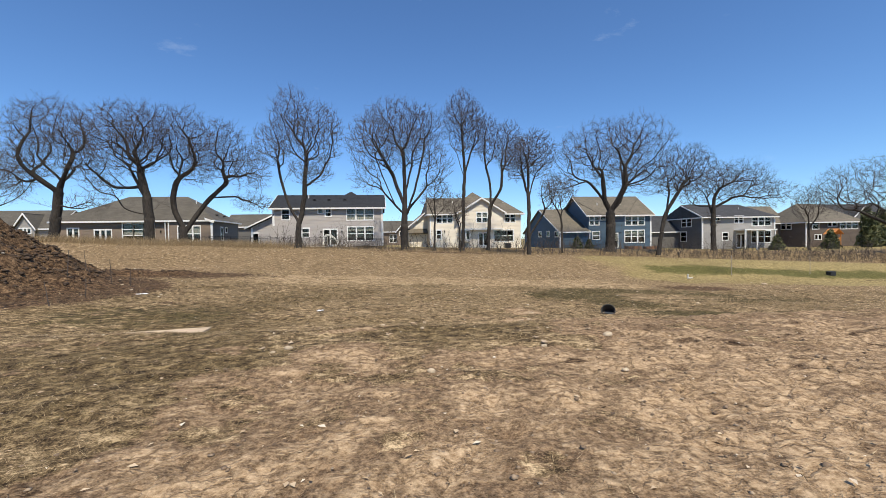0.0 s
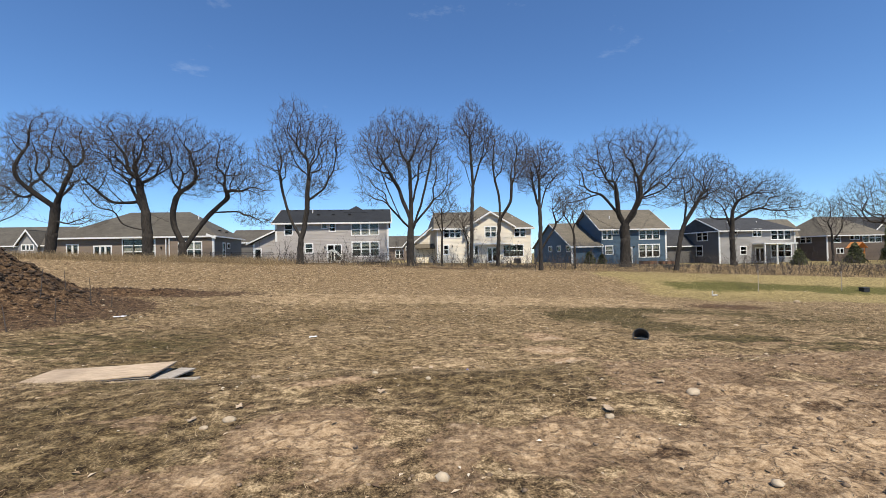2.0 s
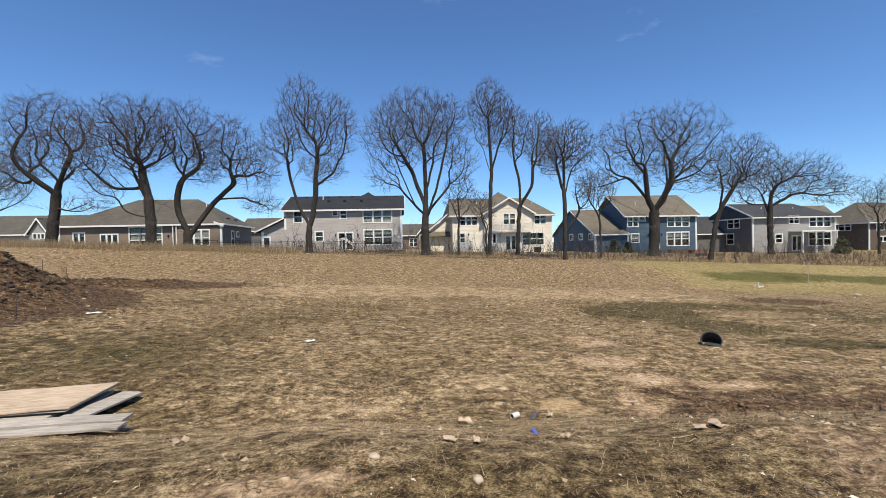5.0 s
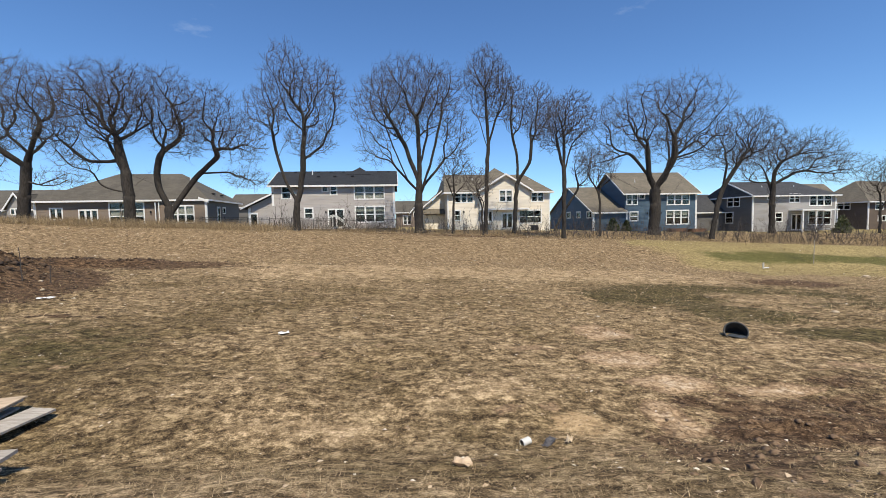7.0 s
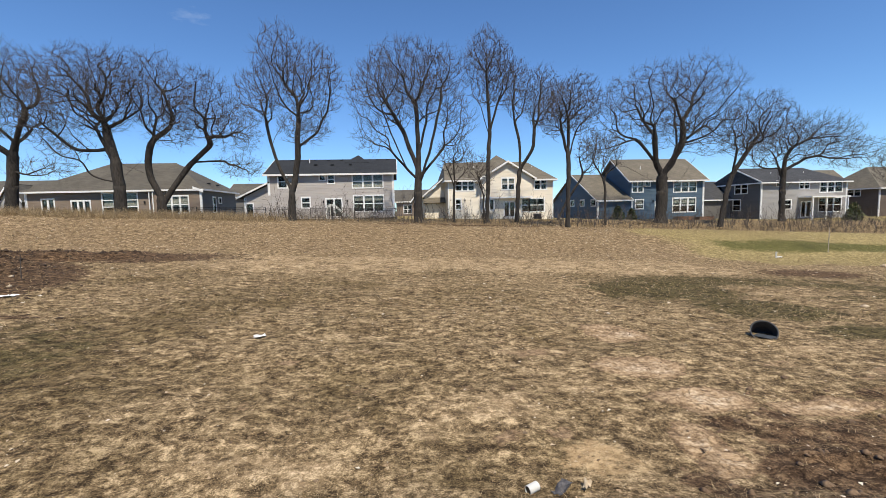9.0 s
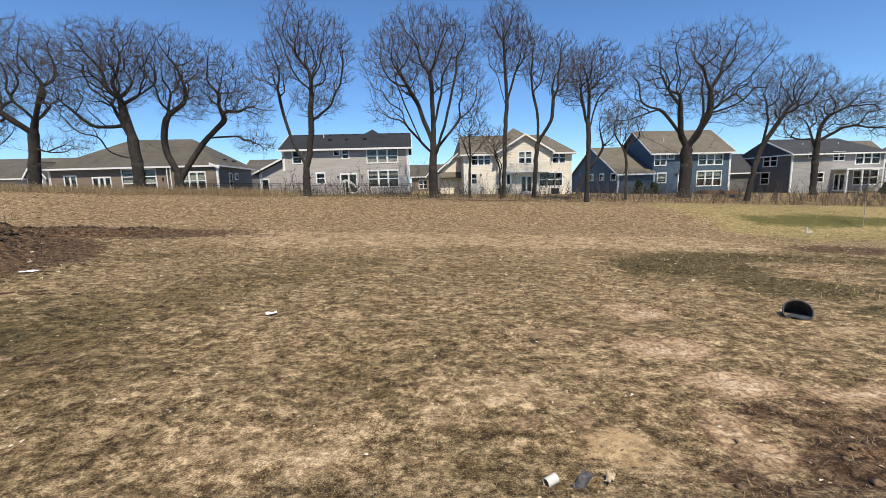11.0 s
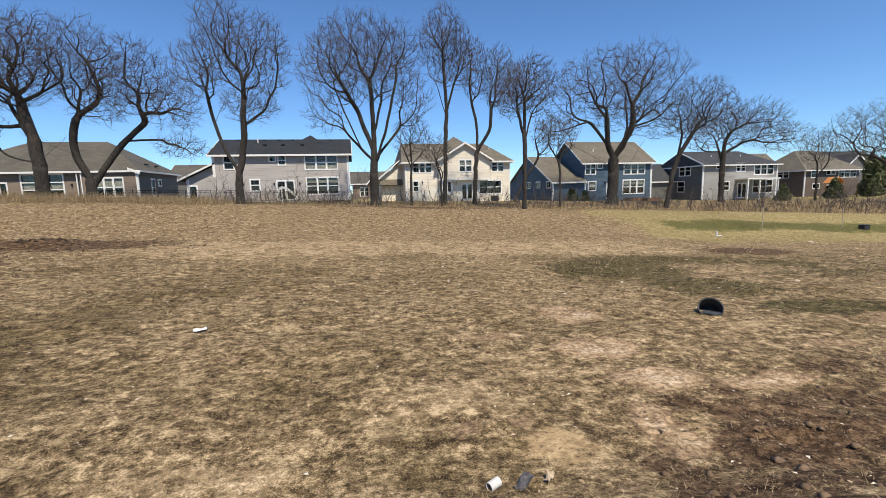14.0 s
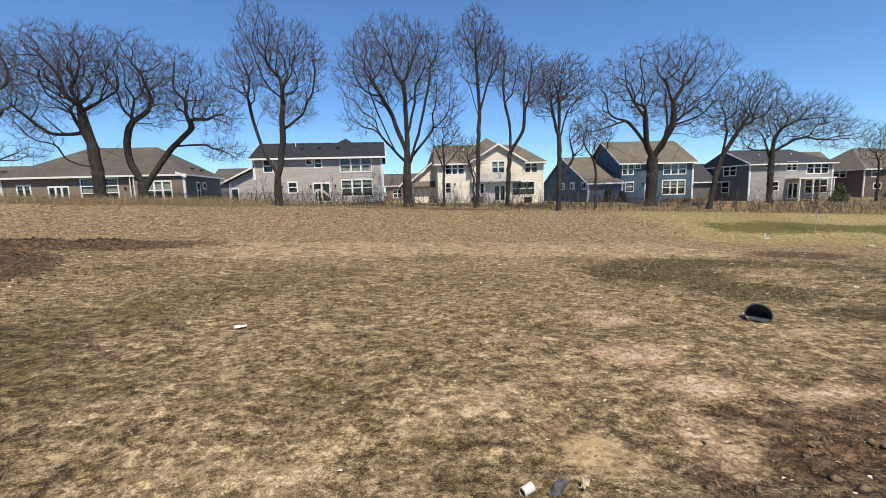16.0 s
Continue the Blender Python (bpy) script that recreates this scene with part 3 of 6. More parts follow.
def grow(seed, base, limbs, blobs, count, bend, step, gnarl):
    """A bole, its main limbs, and a crown that joins points spread through the blobs, first boughs and then branches:
    each point takes the nearest wood, weighed against the way along it (bend). Returns nodes, parents, the bole's length."""
    rng = np.random.RandomState(seed)
    nodes, parent, way = [np.array(base, float)], [-1], [0.0]

    def put(q, last):
        nodes.append(q); parent.append(last)
        way.append(way[last] + np.linalg.norm(q - nodes[last]))
        return len(nodes) - 1
    bole = 0
    for num, limb in enumerate(limbs):
        swing = 0.0 if num == 0 else rng.choice([-1, 1]) * rng.uniform(0.2, 0.6)
        line = limb[:-1] if len(limb) > 2 else limb
        if num == 0:
            last = 0
            for q in glide([base, (limb[0][0], base[1], limb[0][1])], step, rng, gnarl * 0.4)[1:]:
                last = put(q, last)
            bole = start = last
        else:
            q = np.array([limb[0][0], base[1], limb[0][1]])
            start = int(np.argmin([np.linalg.norm((p - q) * np.array([1, 0.3, 1])) for p in nodes]))
        p = last = nodes[start]
        last = start
        pts = [p] + [np.array([x, p[1] + swing * (abs(x - p[0]) + 0.35 * abs(z - p[2])), z]) for x, z in line[1:]]
        for q in glide(pts, step, rng, gnarl)[1:]:
            last = put(q, last)
    share = np.array([b[2] * b[2] * b[3] for b in blobs])
    share = share / share.sum()

    def scatter(total, least, hollow):
        pts = []
        for (x, z, rx, rz), w in zip(blobs, share):
            n = max(least, int(total * w))
            q = rng.normal(size=(n, 3))
            q /= np.linalg.norm(q, axis=1, keepdims=True)
            q *= rng.uniform(0.0, 1, size=(n, 1)) ** hollow
            pts.append(q * np.array([rx, rx * 0.85, rz]) + np.array([x, base[1], z]))
        return np.concatenate(pts)

    def join(att, weight, piece):
        m = len(att)
        first = max(1, int(bole * 0.8))
        d = np.linalg.norm(att[:, None] - np.array(nodes)[None, first:], axis=2) + weight * np.array(way)[None, first:]
        k = d.argmin(1)
        best, who = d[np.arange(m), k], k + first
        for _ in range(m):
            i = int(np.argmin(best))
            last = int(who[i])
            a0, a1 = nodes[last], att[i]
            span = np.linalg.norm(a1 - a0)
            n = max(1, int(span / piece))
            rise = np.array([0, 0, -0.10 * span]) if n > 1 else np.zeros(3)
            fresh = []
            for k in range(1, n + 1):
                u = k / n
                q = a0 * (1 - u) + a1 * u + rise * math.sin(u * 3.1416) + (rng.normal(0, gnarl, 3) if k < n else 0)
                last = put(q, last)
                fresh.append(last)
            best[i] = 1e9
            for j in fresh:
                c = np.linalg.norm(att - nodes[j], axis=1) + weight * way[j]
                better = (c < best) & (best < 1e8)
                best = np.where(better, c, best)
                who = np.where(better, j, who)
    join(scatter(count / 26, 4, 0.45), bend * 1.7, step)
    join(scatter(count, 25, 0.42), bend, 9.0)
    return np.array(nodes), np.array(parent), bole, bole + 1


def tree(label, seed, base, blobs, limbs, count, r_trunk, bend=0.13, twigs=3, twig_len=0.9, step=0.40, tip=0.011, up=0.35, gnarl=0.06, fine=0.0085, bark=None):
    """blobs: crown parts as x, z and half sizes; limbs: lines of x, z, the first of which carries on the bole."""
    x, y = base
    z = float(land(x, y)) - 0.12
    N, P, bole, wood = grow(seed, (x, y, z), limbs, blobs, count, bend, step, gnarl)
    rng = np.random.RandomState(seed + 500)
    n = len(N)
    # smoother runs of wood
    kid = np.full(n, -1)
    load = np.ones(n)
    order = np.arange(n - 1, 0, -1)
    for i in order:
        load[P[i]] += load[i]
    for i in range(1, n):
        if kid[P[i]] < 0 or load[i] > load[kid[P[i]]]:
            kid[P[i]] = i
    for _ in range(2):
        i = np.where((kid >= 0) & (P >= 0) & (np.arange(n) >= wood))[0]
        N[i] = 0.5 * N[i] + 0.25 * N[P[i]] + 0.25 * N[kid[i]]
    # a limb is as thick as what grows on it asks for
    tips = np.zeros(n)
    has = np.zeros(n, bool)
    has[P[1:]] = True
    tips[~has] = 1
    for i in order:
        tips[P[i]] += tips[i]
    power = math.log(tips[0]) / math.log(r_trunk / tip)
    rad = tip * tips ** (1 / power)
    crotch = max(0.62 * r_trunk, 1.05 * max(rad[k] for k in range(1, n) if P[k] == bole))
    for i in range(bole + 1):
        f = (i / max(bole, 1)) ** 2
        rad[i] = (r_trunk * (1 - f) + crotch * f) * (1 + 0.5 * math.exp(-i * 1.1))
    i = np.arange(1, n)
    a, b, ra, rb = N[P[i]], N[i], rad[P[i]], rad[i]
    ra = np.minimum(ra, rb * np.where(P[i] == bole, 1.6, 1.3) + 0.006)
    dirs = (b - a) / np.maximum(np.linalg.norm(b - a, axis=1, keepdims=True), 1e-6)
    ext = dirs * np.minimum(rb, 0.2)[:, None] * 0.35
    a = a - dirs * np.minimum(ra, 0.2)[:, None] * 0.3 * (i > bole)[:, None]
    root = thing("tree", label, "tree", "bare trees along the bank", at=(x, y, z))
    off = np.array([x, y, z])
    sides = 12
    ang = np.arange(sides) * 2 * np.pi / sides
    wob = 1 + 0.06 * np.sin(ang * 3 + seed)[None] + 0.05 * rng.normal(size=(bole + 1, sides))
    ring = np.stack([np.cos(ang), np.sin(ang), np.zeros(sides)], axis=1)
    v = (N[:bole + 1, None] - off) + ring[None] * (rad[:bole + 1, None] * wob)[:, :, None]
    v = np.concatenate([v.reshape(-1, 3), (N[bole] - off + np.array([0, 0, rad[bole] * 0.7]))[None]])
    q = np.arange(sides)
    r = (q + 1) % sides
    f = np.concatenate([np.stack([k * sides + q, k * sides + r, (k + 1) * sides + r, (k + 1) * sides + q], axis=1) for k in range(bole)]).tolist()
    f += [(bole * sides + k, bole * sides + (k + 1) % sides, (bole + 1) * sides) for k in range(sides)]
    tm = bpy.data.meshes.new("trunk")
    tm.from_pydata(v.tolist(), [], f)
    tm.materials.append(bark or M_BARK)
    for w in tm.polygons:
        w.use_smooth = True
    new("trunk", tm).parent = root
    big = i <= bole
    mid = ~big & (rb > 0.04)
    v, f = tubes(a[mid] - off, b[mid] + ext[mid] - off, ra[mid], rb[mid], 6)
    new("crown", mesh_np("crown", v, f, M_BARK, True)).parent = root
    thin = ~big & ~mid
    A, B, RA, RB = [a[thin] - off], [b[thin] - off], [ra[thin]], [rb[thin]]
    # twigs, each of two short pieces
    ends = np.where((rad < tip * 1.9) & (np.arange(n) > bole))[0]
    src = np.repeat(ends, twigs)
    d = N[src] - N[P[src]]
    d /= np.maximum(np.linalg.norm(d, axis=1, keepdims=True), 1e-6)
    d = d + rng.normal(0, 0.45, d.shape) + np.array([0, 0, up])
    d /= np.linalg.norm(d, axis=1, keepdims=True)
    ln = twig_len * rng.uniform(0.35, 1.1, (len(src), 1))
    p0 = N[src] - off
    p1 = p0 + d * ln * 0.5
    d2 = d + rng.normal(0, 0.35, d.shape) + np.array([0, 0, up * 0.6])
    d2 /= np.linalg.norm(d2, axis=1, keepdims=True)
    p2 = p1 + d2 * ln * 0.55
    k = len(src)
    A += [p0, p1]; B += [p1, p2]
    RA += [np.full(k, fine), np.full(k, fine * 0.75)]; RB += [np.full(k, fine * 0.75), np.full(k, fine * 0.4)]
    v, f = tubes(np.concatenate(A), np.concatenate(B), np.concatenate(RA), np.concatenate(RB), 3)
    c = new("twig_spray", mesh_np("twig_spray", v, f, M_TWIG))
    c.parent = root
    tagged(c, "haze of fine bare twigs")
    return root


OAK = "bare spreading oak with a dark gnarled trunk and limbs"
TALL = "tall bare tree with a slender grey trunk"
tree(OAK, 1, (-34.3, 51), [(-34.0, 14.4, 4.3, 4.2), (-37.4, 10.8, 2.6, 2.4), (-30.6, 7.6, 2.2, 1.0)],
     [[(-33.9, 6.1), (-33.4, 9.1), (-32.9, 12.8)], [(-33.6, 7.3), (-32.0, 7.0), (-28.9, 7.5)], [(-33.6, 8.6), (-35.6, 11.0), (-37.0, 14.0)], [(-33.4, 9.1), (-31.8, 11.5), (-31.0, 14.5)], [(-33.9, 7.0), (-36.2, 8.0), (-39.0, 10.0)]], 2400, 0.43)
tree(OAK, 2, (-25.0, 51), [(-27.1, 14.3, 4.5, 4.1), (-24.3, 14.8, 2.8, 3.7), (-30.6, 11.3, 2.3, 2.0), (-29.0, 9.3, 2.2, 1.2)],
     [[(-24.9, 5.9), (-25.1, 8.0), (-25.4, 12.5)], [(-24.8, 6.5), (-27.8, 7.0), (-29.0, 9.0), (-31.1, 11.3)], [(-25.1, 8.2), (-27.4, 11.3), (-28.6, 14.5)], [(-24.7, 6.4), (-23.4, 8.2), (-23.5, 12.5)], [(-25.1, 8.0), (-26.2, 12.0), (-26.6, 15.5)]], 3000, 0.46)
tree(OAK, 3, (-22.3, 53), [(-22.1, 15.2, 2.8, 3.5), (-18.4, 13.8, 3.4, 3.4), (-15.2, 11.6, 2.6, 2.6), (-14.6, 7.8, 2.4, 1.3), (-21.1, 12.2, 2.8, 2.7)],
     [[(-22.5, 5.0), (-23.4, 7.6), (-22.6, 11.4), (-22.0, 14.0)], [(-22.3, 4.2), (-20.1, 8.1), (-17.6, 10.8), (-14.3, 12.2)], [(-19.9, 8.4), (-17.2, 8.7), (-13.6, 7.5)], [(-23.0, 7.1), (-25.8, 8.5), (-27.5, 8.8)], [(-22.9, 10.4), (-20.5, 12.5), (-18.8, 15.0)]], 2900, 0.42)
tree(TALL, 4, (-9.0, 48), [(-9.4, 15.6, 2.5, 3.9), (-6.5, 14.4, 2.5, 3.6), (-11.4, 13.3, 2.1, 2.5), (-7.5, 10.6, 2.4, 1.7)],
     [[(-8.9, 4.9), (-8.3, 7.4), (-8.0, 11.9), (-7.0, 15.7)], [(-8.9, 4.9), (-10.1, 7.5), (-11.1, 10.9), (-10.0, 16.2)], [(-8.2, 8.8), (-6.5, 10.4), (-5.6, 13.3)], [(-10.6, 9.2), (-9.4, 12.0), (-9.0, 16.5)]], 2300, 0.30, bend=0.17, twig_len=0.75, up=0.5)
tree(TALL, 5, (2.5, 50), [(1.7, 15.2, 4.4, 4.1), (-1.5, 14.1, 2.6, 3.2), (5.2, 15.0, 2.6, 3.7), (6.4, 11.5, 2.0, 2.6), (-1.6, 10.2, 2.0, 2.0)],
     [[(2.5, 4.8), (2.6, 8.6), (2.5, 13.4), (2.9, 18.0)], [(2.6, 5.9), (1.2, 7.5), (-0.8, 12.3), (-2.5, 15.9)], [(2.6, 5.4), (3.4, 7.8), (4.6, 12.3), (6.1, 17.1)], [(2.6, 7.0), (1.3, 10.7), (0.7, 16.0)], [(3.0, 6.7), (5.4, 9.4), (7.3, 11.3)], [(2.6, 8.6), (3.6, 12.0), (4.0, 16.5)], [(1.6, 7.0), (-0.4, 9.0), (-2.6, 10.5)]], 3300, 0.40, bend=0.20, twig_len=0.75, up=0.55, gnarl=0.05)
tree(TALL, 6, (9.7, 52), [(9.9, 17.2, 2.3, 4.0), (11.6, 16.2, 1.6, 3.4)],
     [[(10.0, 9.6), (10.1, 11.0), (9.9, 15.6), (9.3, 19.4)], [(10.1, 11.0), (10.9, 13.9), (11.6, 17.8)], [(10.1, 10.6), (9.0, 13.6), (8.4, 17.0)]], 1500, 0.20, bend=0.22, twig_len=0.7, up=0.7, gnarl=0.04)
tree(TALL, 7, (13.4, 54), [(13.6, 15.8, 1.7, 3.4), (16.4, 14.8, 2.4, 3.3)],
     [[(13.8, 7.0), (13.9, 8.8), (13.6, 11.5), (13.8, 15.6)], [(13.8, 7.2), (15.0, 9.3), (15.1, 11.7), (17.4, 15.6)], [(15.1, 11.2), (16.0, 13.4), (15.8, 16.4)]], 1400, 0.22, bend=0.20, twig_len=0.7, up=0.6)
tree(TALL, 8, (16.35, 47), [(17.1, 12.4, 2.6, 2.9), (15.3, 11.7, 2.0, 2.5)],
     [[(16.4, 6.6), (16.3, 8.1), (15.5, 10.9), (15.3, 13.2)], [(16.3, 7.8), (17.4, 10.1), (18.5, 13.2)], [(16.4, 8.2), (16.6, 11.0), (16.8, 14.0)]], 1500, 0.20, bend=0.17, twig_len=0.65, up=0.45)
tree(OAK, 9, (30.9, 55), [(30.0, 14.8, 6.0, 4.1), (35.4, 15.2, 5.2, 4.7), (25.2, 13.6, 2.9, 3.4), (23.3, 9.7, 3.0, 1.9), (37.5, 11.2, 4.3, 2.9), (32.2, 11.4, 4.2, 2.3)],
     [[(31.1, 4.6), (30.6, 7.4), (27.7, 10.6), (25.3, 14.7)], [(31.3, 6.0), (32.6, 10.3), (31.4, 14.7), (31.0, 18.0)], [(31.3, 6.0), (34.0, 9.0), (34.6, 14.1), (36.9, 18.0)], [(31.2, 4.8), (34.5, 6.1), (37.2, 8.6), (40.7, 11.2)], [(31.0, 5.2), (26.8, 8.1), (22.0, 8.8)], [(30.4, 8.2), (29.4, 12.0), (28.4, 16.2)], [(34.2, 10.0), (37.0, 12.4), (39.4, 15.4)]], 3600, 0.60)
tree("leaning bare tree with a dark trunk", 10, (36.0, 52), [(40.4, 12.2, 3.8, 3.0), (38.8, 9.8, 3.1, 1.9)],
     [[(36.8, 4.6), (37.5, 6.4), (39.8, 9.8), (41.7, 13.4)], [(37.3, 6.1), (37.5, 9.2), (38.4, 12.2)]], 1500, 0.26, bend=0.17, twig_len=0.75)
tree(OAK, 11, (49.6, 58), [(49.6, 10.8, 4.8, 3.0), (54.0, 11.2, 5.0, 3.1), (59.0, 9.2, 4.1, 2.3), (46.1, 9.3, 2.9, 2.4)],
     [[(49.5, 4.6), (49.7, 8.6), (53.5, 12.8)], [(49.3, 3.6), (46.3, 6.5), (44.6, 9.3)], [(49.8, 7.1), (54.5, 8.5), (61.0, 9.2)], [(49.6, 5.7), (48.9, 9.3), (49.1, 12.8)], [(49.4, 3.4), (52.0, 5.6), (54.6, 8.0)]], 2400, 0.34, bend=0.17)
tree("young bare tree with thin upright branches", 12, (71.1, 62), [(71.2, 7.8, 2.8, 3.2)], [[(71.1, 3.4), (71.0, 6.0), (71.2, 9.5)], [(71.1, 4.0), (72.4, 7.0), (73.0, 9.0)]], 600, 0.16, bend=0.20, up=0.6)
tree(OAK, 13, (77.5, 54), [(76.0, 9.8, 10.5, 4.8), (67.5, 8.2, 4.0, 3.2)], [[(77.3, 3.2), (76.6, 6.0), (75.0, 11.0)], [(77.2, 3.6), (72.0, 6.4), (66.5, 8.4)], [(77.2, 4.0), (80.5, 7.0), (84.0, 10.5)], [(76.9, 4.6), (73.0, 8.4), (70.5, 12.0)]], 2400, 0.45)
tree("bare tree behind the oaks", 14, (-45.0, 58), [(-44.6, 11.8, 3.6, 3.9), (-47.0, 9.0, 2.6, 2.4)], [[(-45.0, 6.0), (-44.8, 9.0), (-44.2, 13.5)], [(-45.0, 6.4), (-46.4, 8.6), (-47.6, 11.0)]], 1100, 0.26, bend=0.17)
tree("thin bare sapling tree among brush", 15, (6.1, 51), [(6.4, 8.2, 2.0, 2.3)], [[(6.1, 4.4), (6.3, 6.6), (6.6, 9.6)], [(6.2, 5.0), (5.2, 7.6), (4.9, 9.0)]], 420, 0.12, bend=0.20, twig_len=0.65)
tree("thin bare sapling tree among brush", 16, (22.6, 52), [(22.6, 8.8, 2.2, 2.3)], [[(22.6, 4.6), (22.5, 7.0), (22.7, 10.2)], [(22.6, 5.4), (21.4, 8.0), (21.0, 9.6)]], 420, 0.12, bend=0.20, twig_len=0.65)
tree("thin leaning tree beside the cream house", 17, (19.6, 58), [(23.5, 9.6, 1.6, 3.0)], [[(20.6, 3.2), (22.0, 5.6), (23.4, 10.5)]], 300, 0.14, bend=0.20, twig_len=0.65)
tree("thin bare sapling tree among brush", 18, (9.0, 50), [(8.6, 6.8, 1.7, 1.7)], [[(8.9, 3.6), (8.8, 5.4), (8.4, 7.6)], [(8.9, 4.0), (9.8, 5.6), (10.0, 7.2)]], 260, 0.09, bend=0.17, twig_len=0.6)


def sapling(x, y, h, seed):
    z = float(land(x, y))
    tree("newly planted sapling with a slim bare stem", seed, (x, y), [(x, z + h * 0.75, h * 0.24, h * 0.28)], [[(x, z + h * 0.5), (x + 0.03, z + h * 0.7), (x - 0.02, z + h * 0.95)]], 110, 0.026, bend=0.22, twigs=3, twig_len=0.35, step=0.16, tip=0.006, gnarl=0.008, fine=0.006, bark=M_GREYWOOD)


sapling(34.9, 39.0, 4.0, 41)
sapling(46.2, 40.7, 4.0, 42)


# ---- houses ----
class House:
    def __init__(self, label, at):
        self.root = thing("house", label, "house", "houses behind the bank", at=at)
        self.off = Vector(at)

    def add(self, name, bm, material, label="", parent=None, smooth=False):
        if parent is None:
            bmesh.ops.translate(bm, verts=bm.verts, vec=-self.off)
        return part(name, bm, material, parent or self.root, label, smooth)

    def wall(self, face, u0, u1, plane, z0, z1, material, holes=(), t=0.16, gable=None, label=""):
        """A wall on face front, back, left or right; holes (u0, u1, z0, z1) go through it; gable: (u of the apex, its z)."""
        sign = {"front": 1, "back": -1, "left": 1, "right": -1}[face]
        along_x = face in ("front", "back")

        def P(u, z, d):
            return (u, plane + sign * d * t, z) if along_x else (plane + sign * d * t, u, z)
        us = sorted({u0, u1, *[h[0] for h in holes], *[h[1] for h in holes]})
        zs = sorted({z0, z1, *[h[2] for h in holes], *[h[3] for h in holes]})
        us, zs = [u for u in us if u0 <= u <= u1], [z for z in zs if z0 <= z <= z1]

        def solid(i, j):
            if not (0 <= i < len(us) - 1 and 0 <= j < len(zs) - 1):
                return False
            cu, cz = (us[i] + us[i + 1]) / 2, (zs[j] + zs[j + 1]) / 2
            return not any(h[0] < cu < h[1] and h[2] < cz < h[3] for h in holes)
        bm = bmesh.new()
        vs = {}

        def V(u, z, d):
            key = (round(u, 4), round(z, 4), d)
            if key not in vs:
                vs[key] = bm.verts.new(P(u, z, d))
            return vs[key]
        for i in range(len(us) - 1):
            for j in range(len(zs) - 1):
                if not solid(i, j):
                    continue
                a, b, c, d = us[i], us[i + 1], zs[j], zs[j + 1]
                for q in (0, 1):
                    bm.faces.new((V(a, c, q), V(b, c, q), V(b, d, q), V(a, d, q)))
                for di, dj, e in ((-1, 0, ((a, c), (a, d))), (1, 0, ((b, c), (b, d))), (0, -1, ((a, c), (b, c))), (0, 1, ((a, d), (b, d)))):
                    if not solid(i + di, j + dj):
                        (pa, za), (pb, zb) = e
                        bm.faces.new((V(pa, za, 0), V(pb, zb, 0), V(pb, zb, 1), V(pa, za, 1)))
        self.add("wall", bm, material, label)
        if gable:
            bm = bmesh.new()
            f = [bm.verts.new(P(u, z, 0)) for u, z in ((u0, z1 + 0.002), (u1, z1 + 0.002), gable)]
            k = [bm.verts.new(P(u, z, 1)) for u, z in ((u0, z1 + 0.002), (u1, z1 + 0.002), gable)]
            bm.faces.new(f); bm.faces.new(k[::-1])
            for i in range(3):
                bm.faces.new((f[i], k[i], k[(i + 1) % 3], f[(i + 1) % 3]))
            self.add("gable_wall", bm, material)

    def window(self, face, plane, u0, u1, z0, z1, cols=1, rows=2, blind=0.0, trim=0.14, door=False):
        sign = {"front": 1, "back": -1, "left": 1, "right": -1}[face]
        along_x = face in ("front", "back")

        def bx(bm, a, b, d0, d1, c, d):
            p, q = plane + sign * d0, plane + sign * d1
            if along_x:
                box(bm, a, b, min(p, q), max(p, q), c, d)
            else:
                box(bm, min(p, q), max(p, q), a, b, c, d)
        w, m = trim, 0.075
        ug = [u0 - w, u0]
        for k in range(1, cols):
            c = u0 + (u1 - u0) * k / cols
            ug += [c - m * 1.3, c + m * 1.3]
        ug += [u1, u1 + w]
        zg = [z0 - w, z0]
        for r in range(1, rows):
            c = z0 + (z1 - z0) * r / rows
            zg += [c - m * 0.7, c + m * 0.7]
        zg += [z1, z1 + w * 1.25]
        bm = bmesh.new()
        grid = {}

        def V(i, j, d):
            if (i, j, d) not in grid:
                q = plane + sign * (-0.035 if d == 0 else 0.06)
                grid[i, j, d] = bm.verts.new((ug[i], q, zg[j]) if along_x else (q, ug[i], zg[j]))
            return grid[i, j, d]

        def bar(i, j):
            return 0 <= i < len(ug) - 1 and 0 <= j < len(zg) - 1 and (i % 2 == 0 or j % 2 == 0)
        for i in range(len(ug) - 1):
            for j in range(len(zg) - 1):
                if not bar(i, j):
                    continue
                for d in (0, 1):
                    bm.faces.new((V(i, j, d), V(i + 1, j, d), V(i + 1, j + 1, d), V(i, j + 1, d)))
                for di, dj, p, q in ((-1, 0, (i, j), (i, j + 1)), (1, 0, (i + 1, j), (i + 1, j + 1)), (0, -1, (i, j), (i + 1, j)), (0, 1, (i, j + 1), (i + 1, j + 1))):
                    if not bar(i + di, j + dj):
                        bm.faces.new((V(*p, 0), V(*q, 0), V(*q, 1), V(*p, 1)))
        fr = self.add("sliding_door" if door else "window", bm, M_TRIM, "white frame")
        for k in range(cols):
            a, b = u0 + (u1 - u0) * k / cols, u0 + (u1 - u0) * (k + 1) / cols
            bm = bmesh.new()
            bx(bm, a, b, 0.065, 0.075, z0, z1)
            bmesh.ops.translate(bm, verts=bm.verts, vec=-self.off)
            pn = part("pane", bm, M_GLASS, fr)
            pn.visible_shadow = False
            # an added dark sheet stands for the unlit room behind the glass
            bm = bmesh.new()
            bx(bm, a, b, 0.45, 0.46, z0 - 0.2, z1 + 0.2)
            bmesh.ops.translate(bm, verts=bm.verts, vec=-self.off)
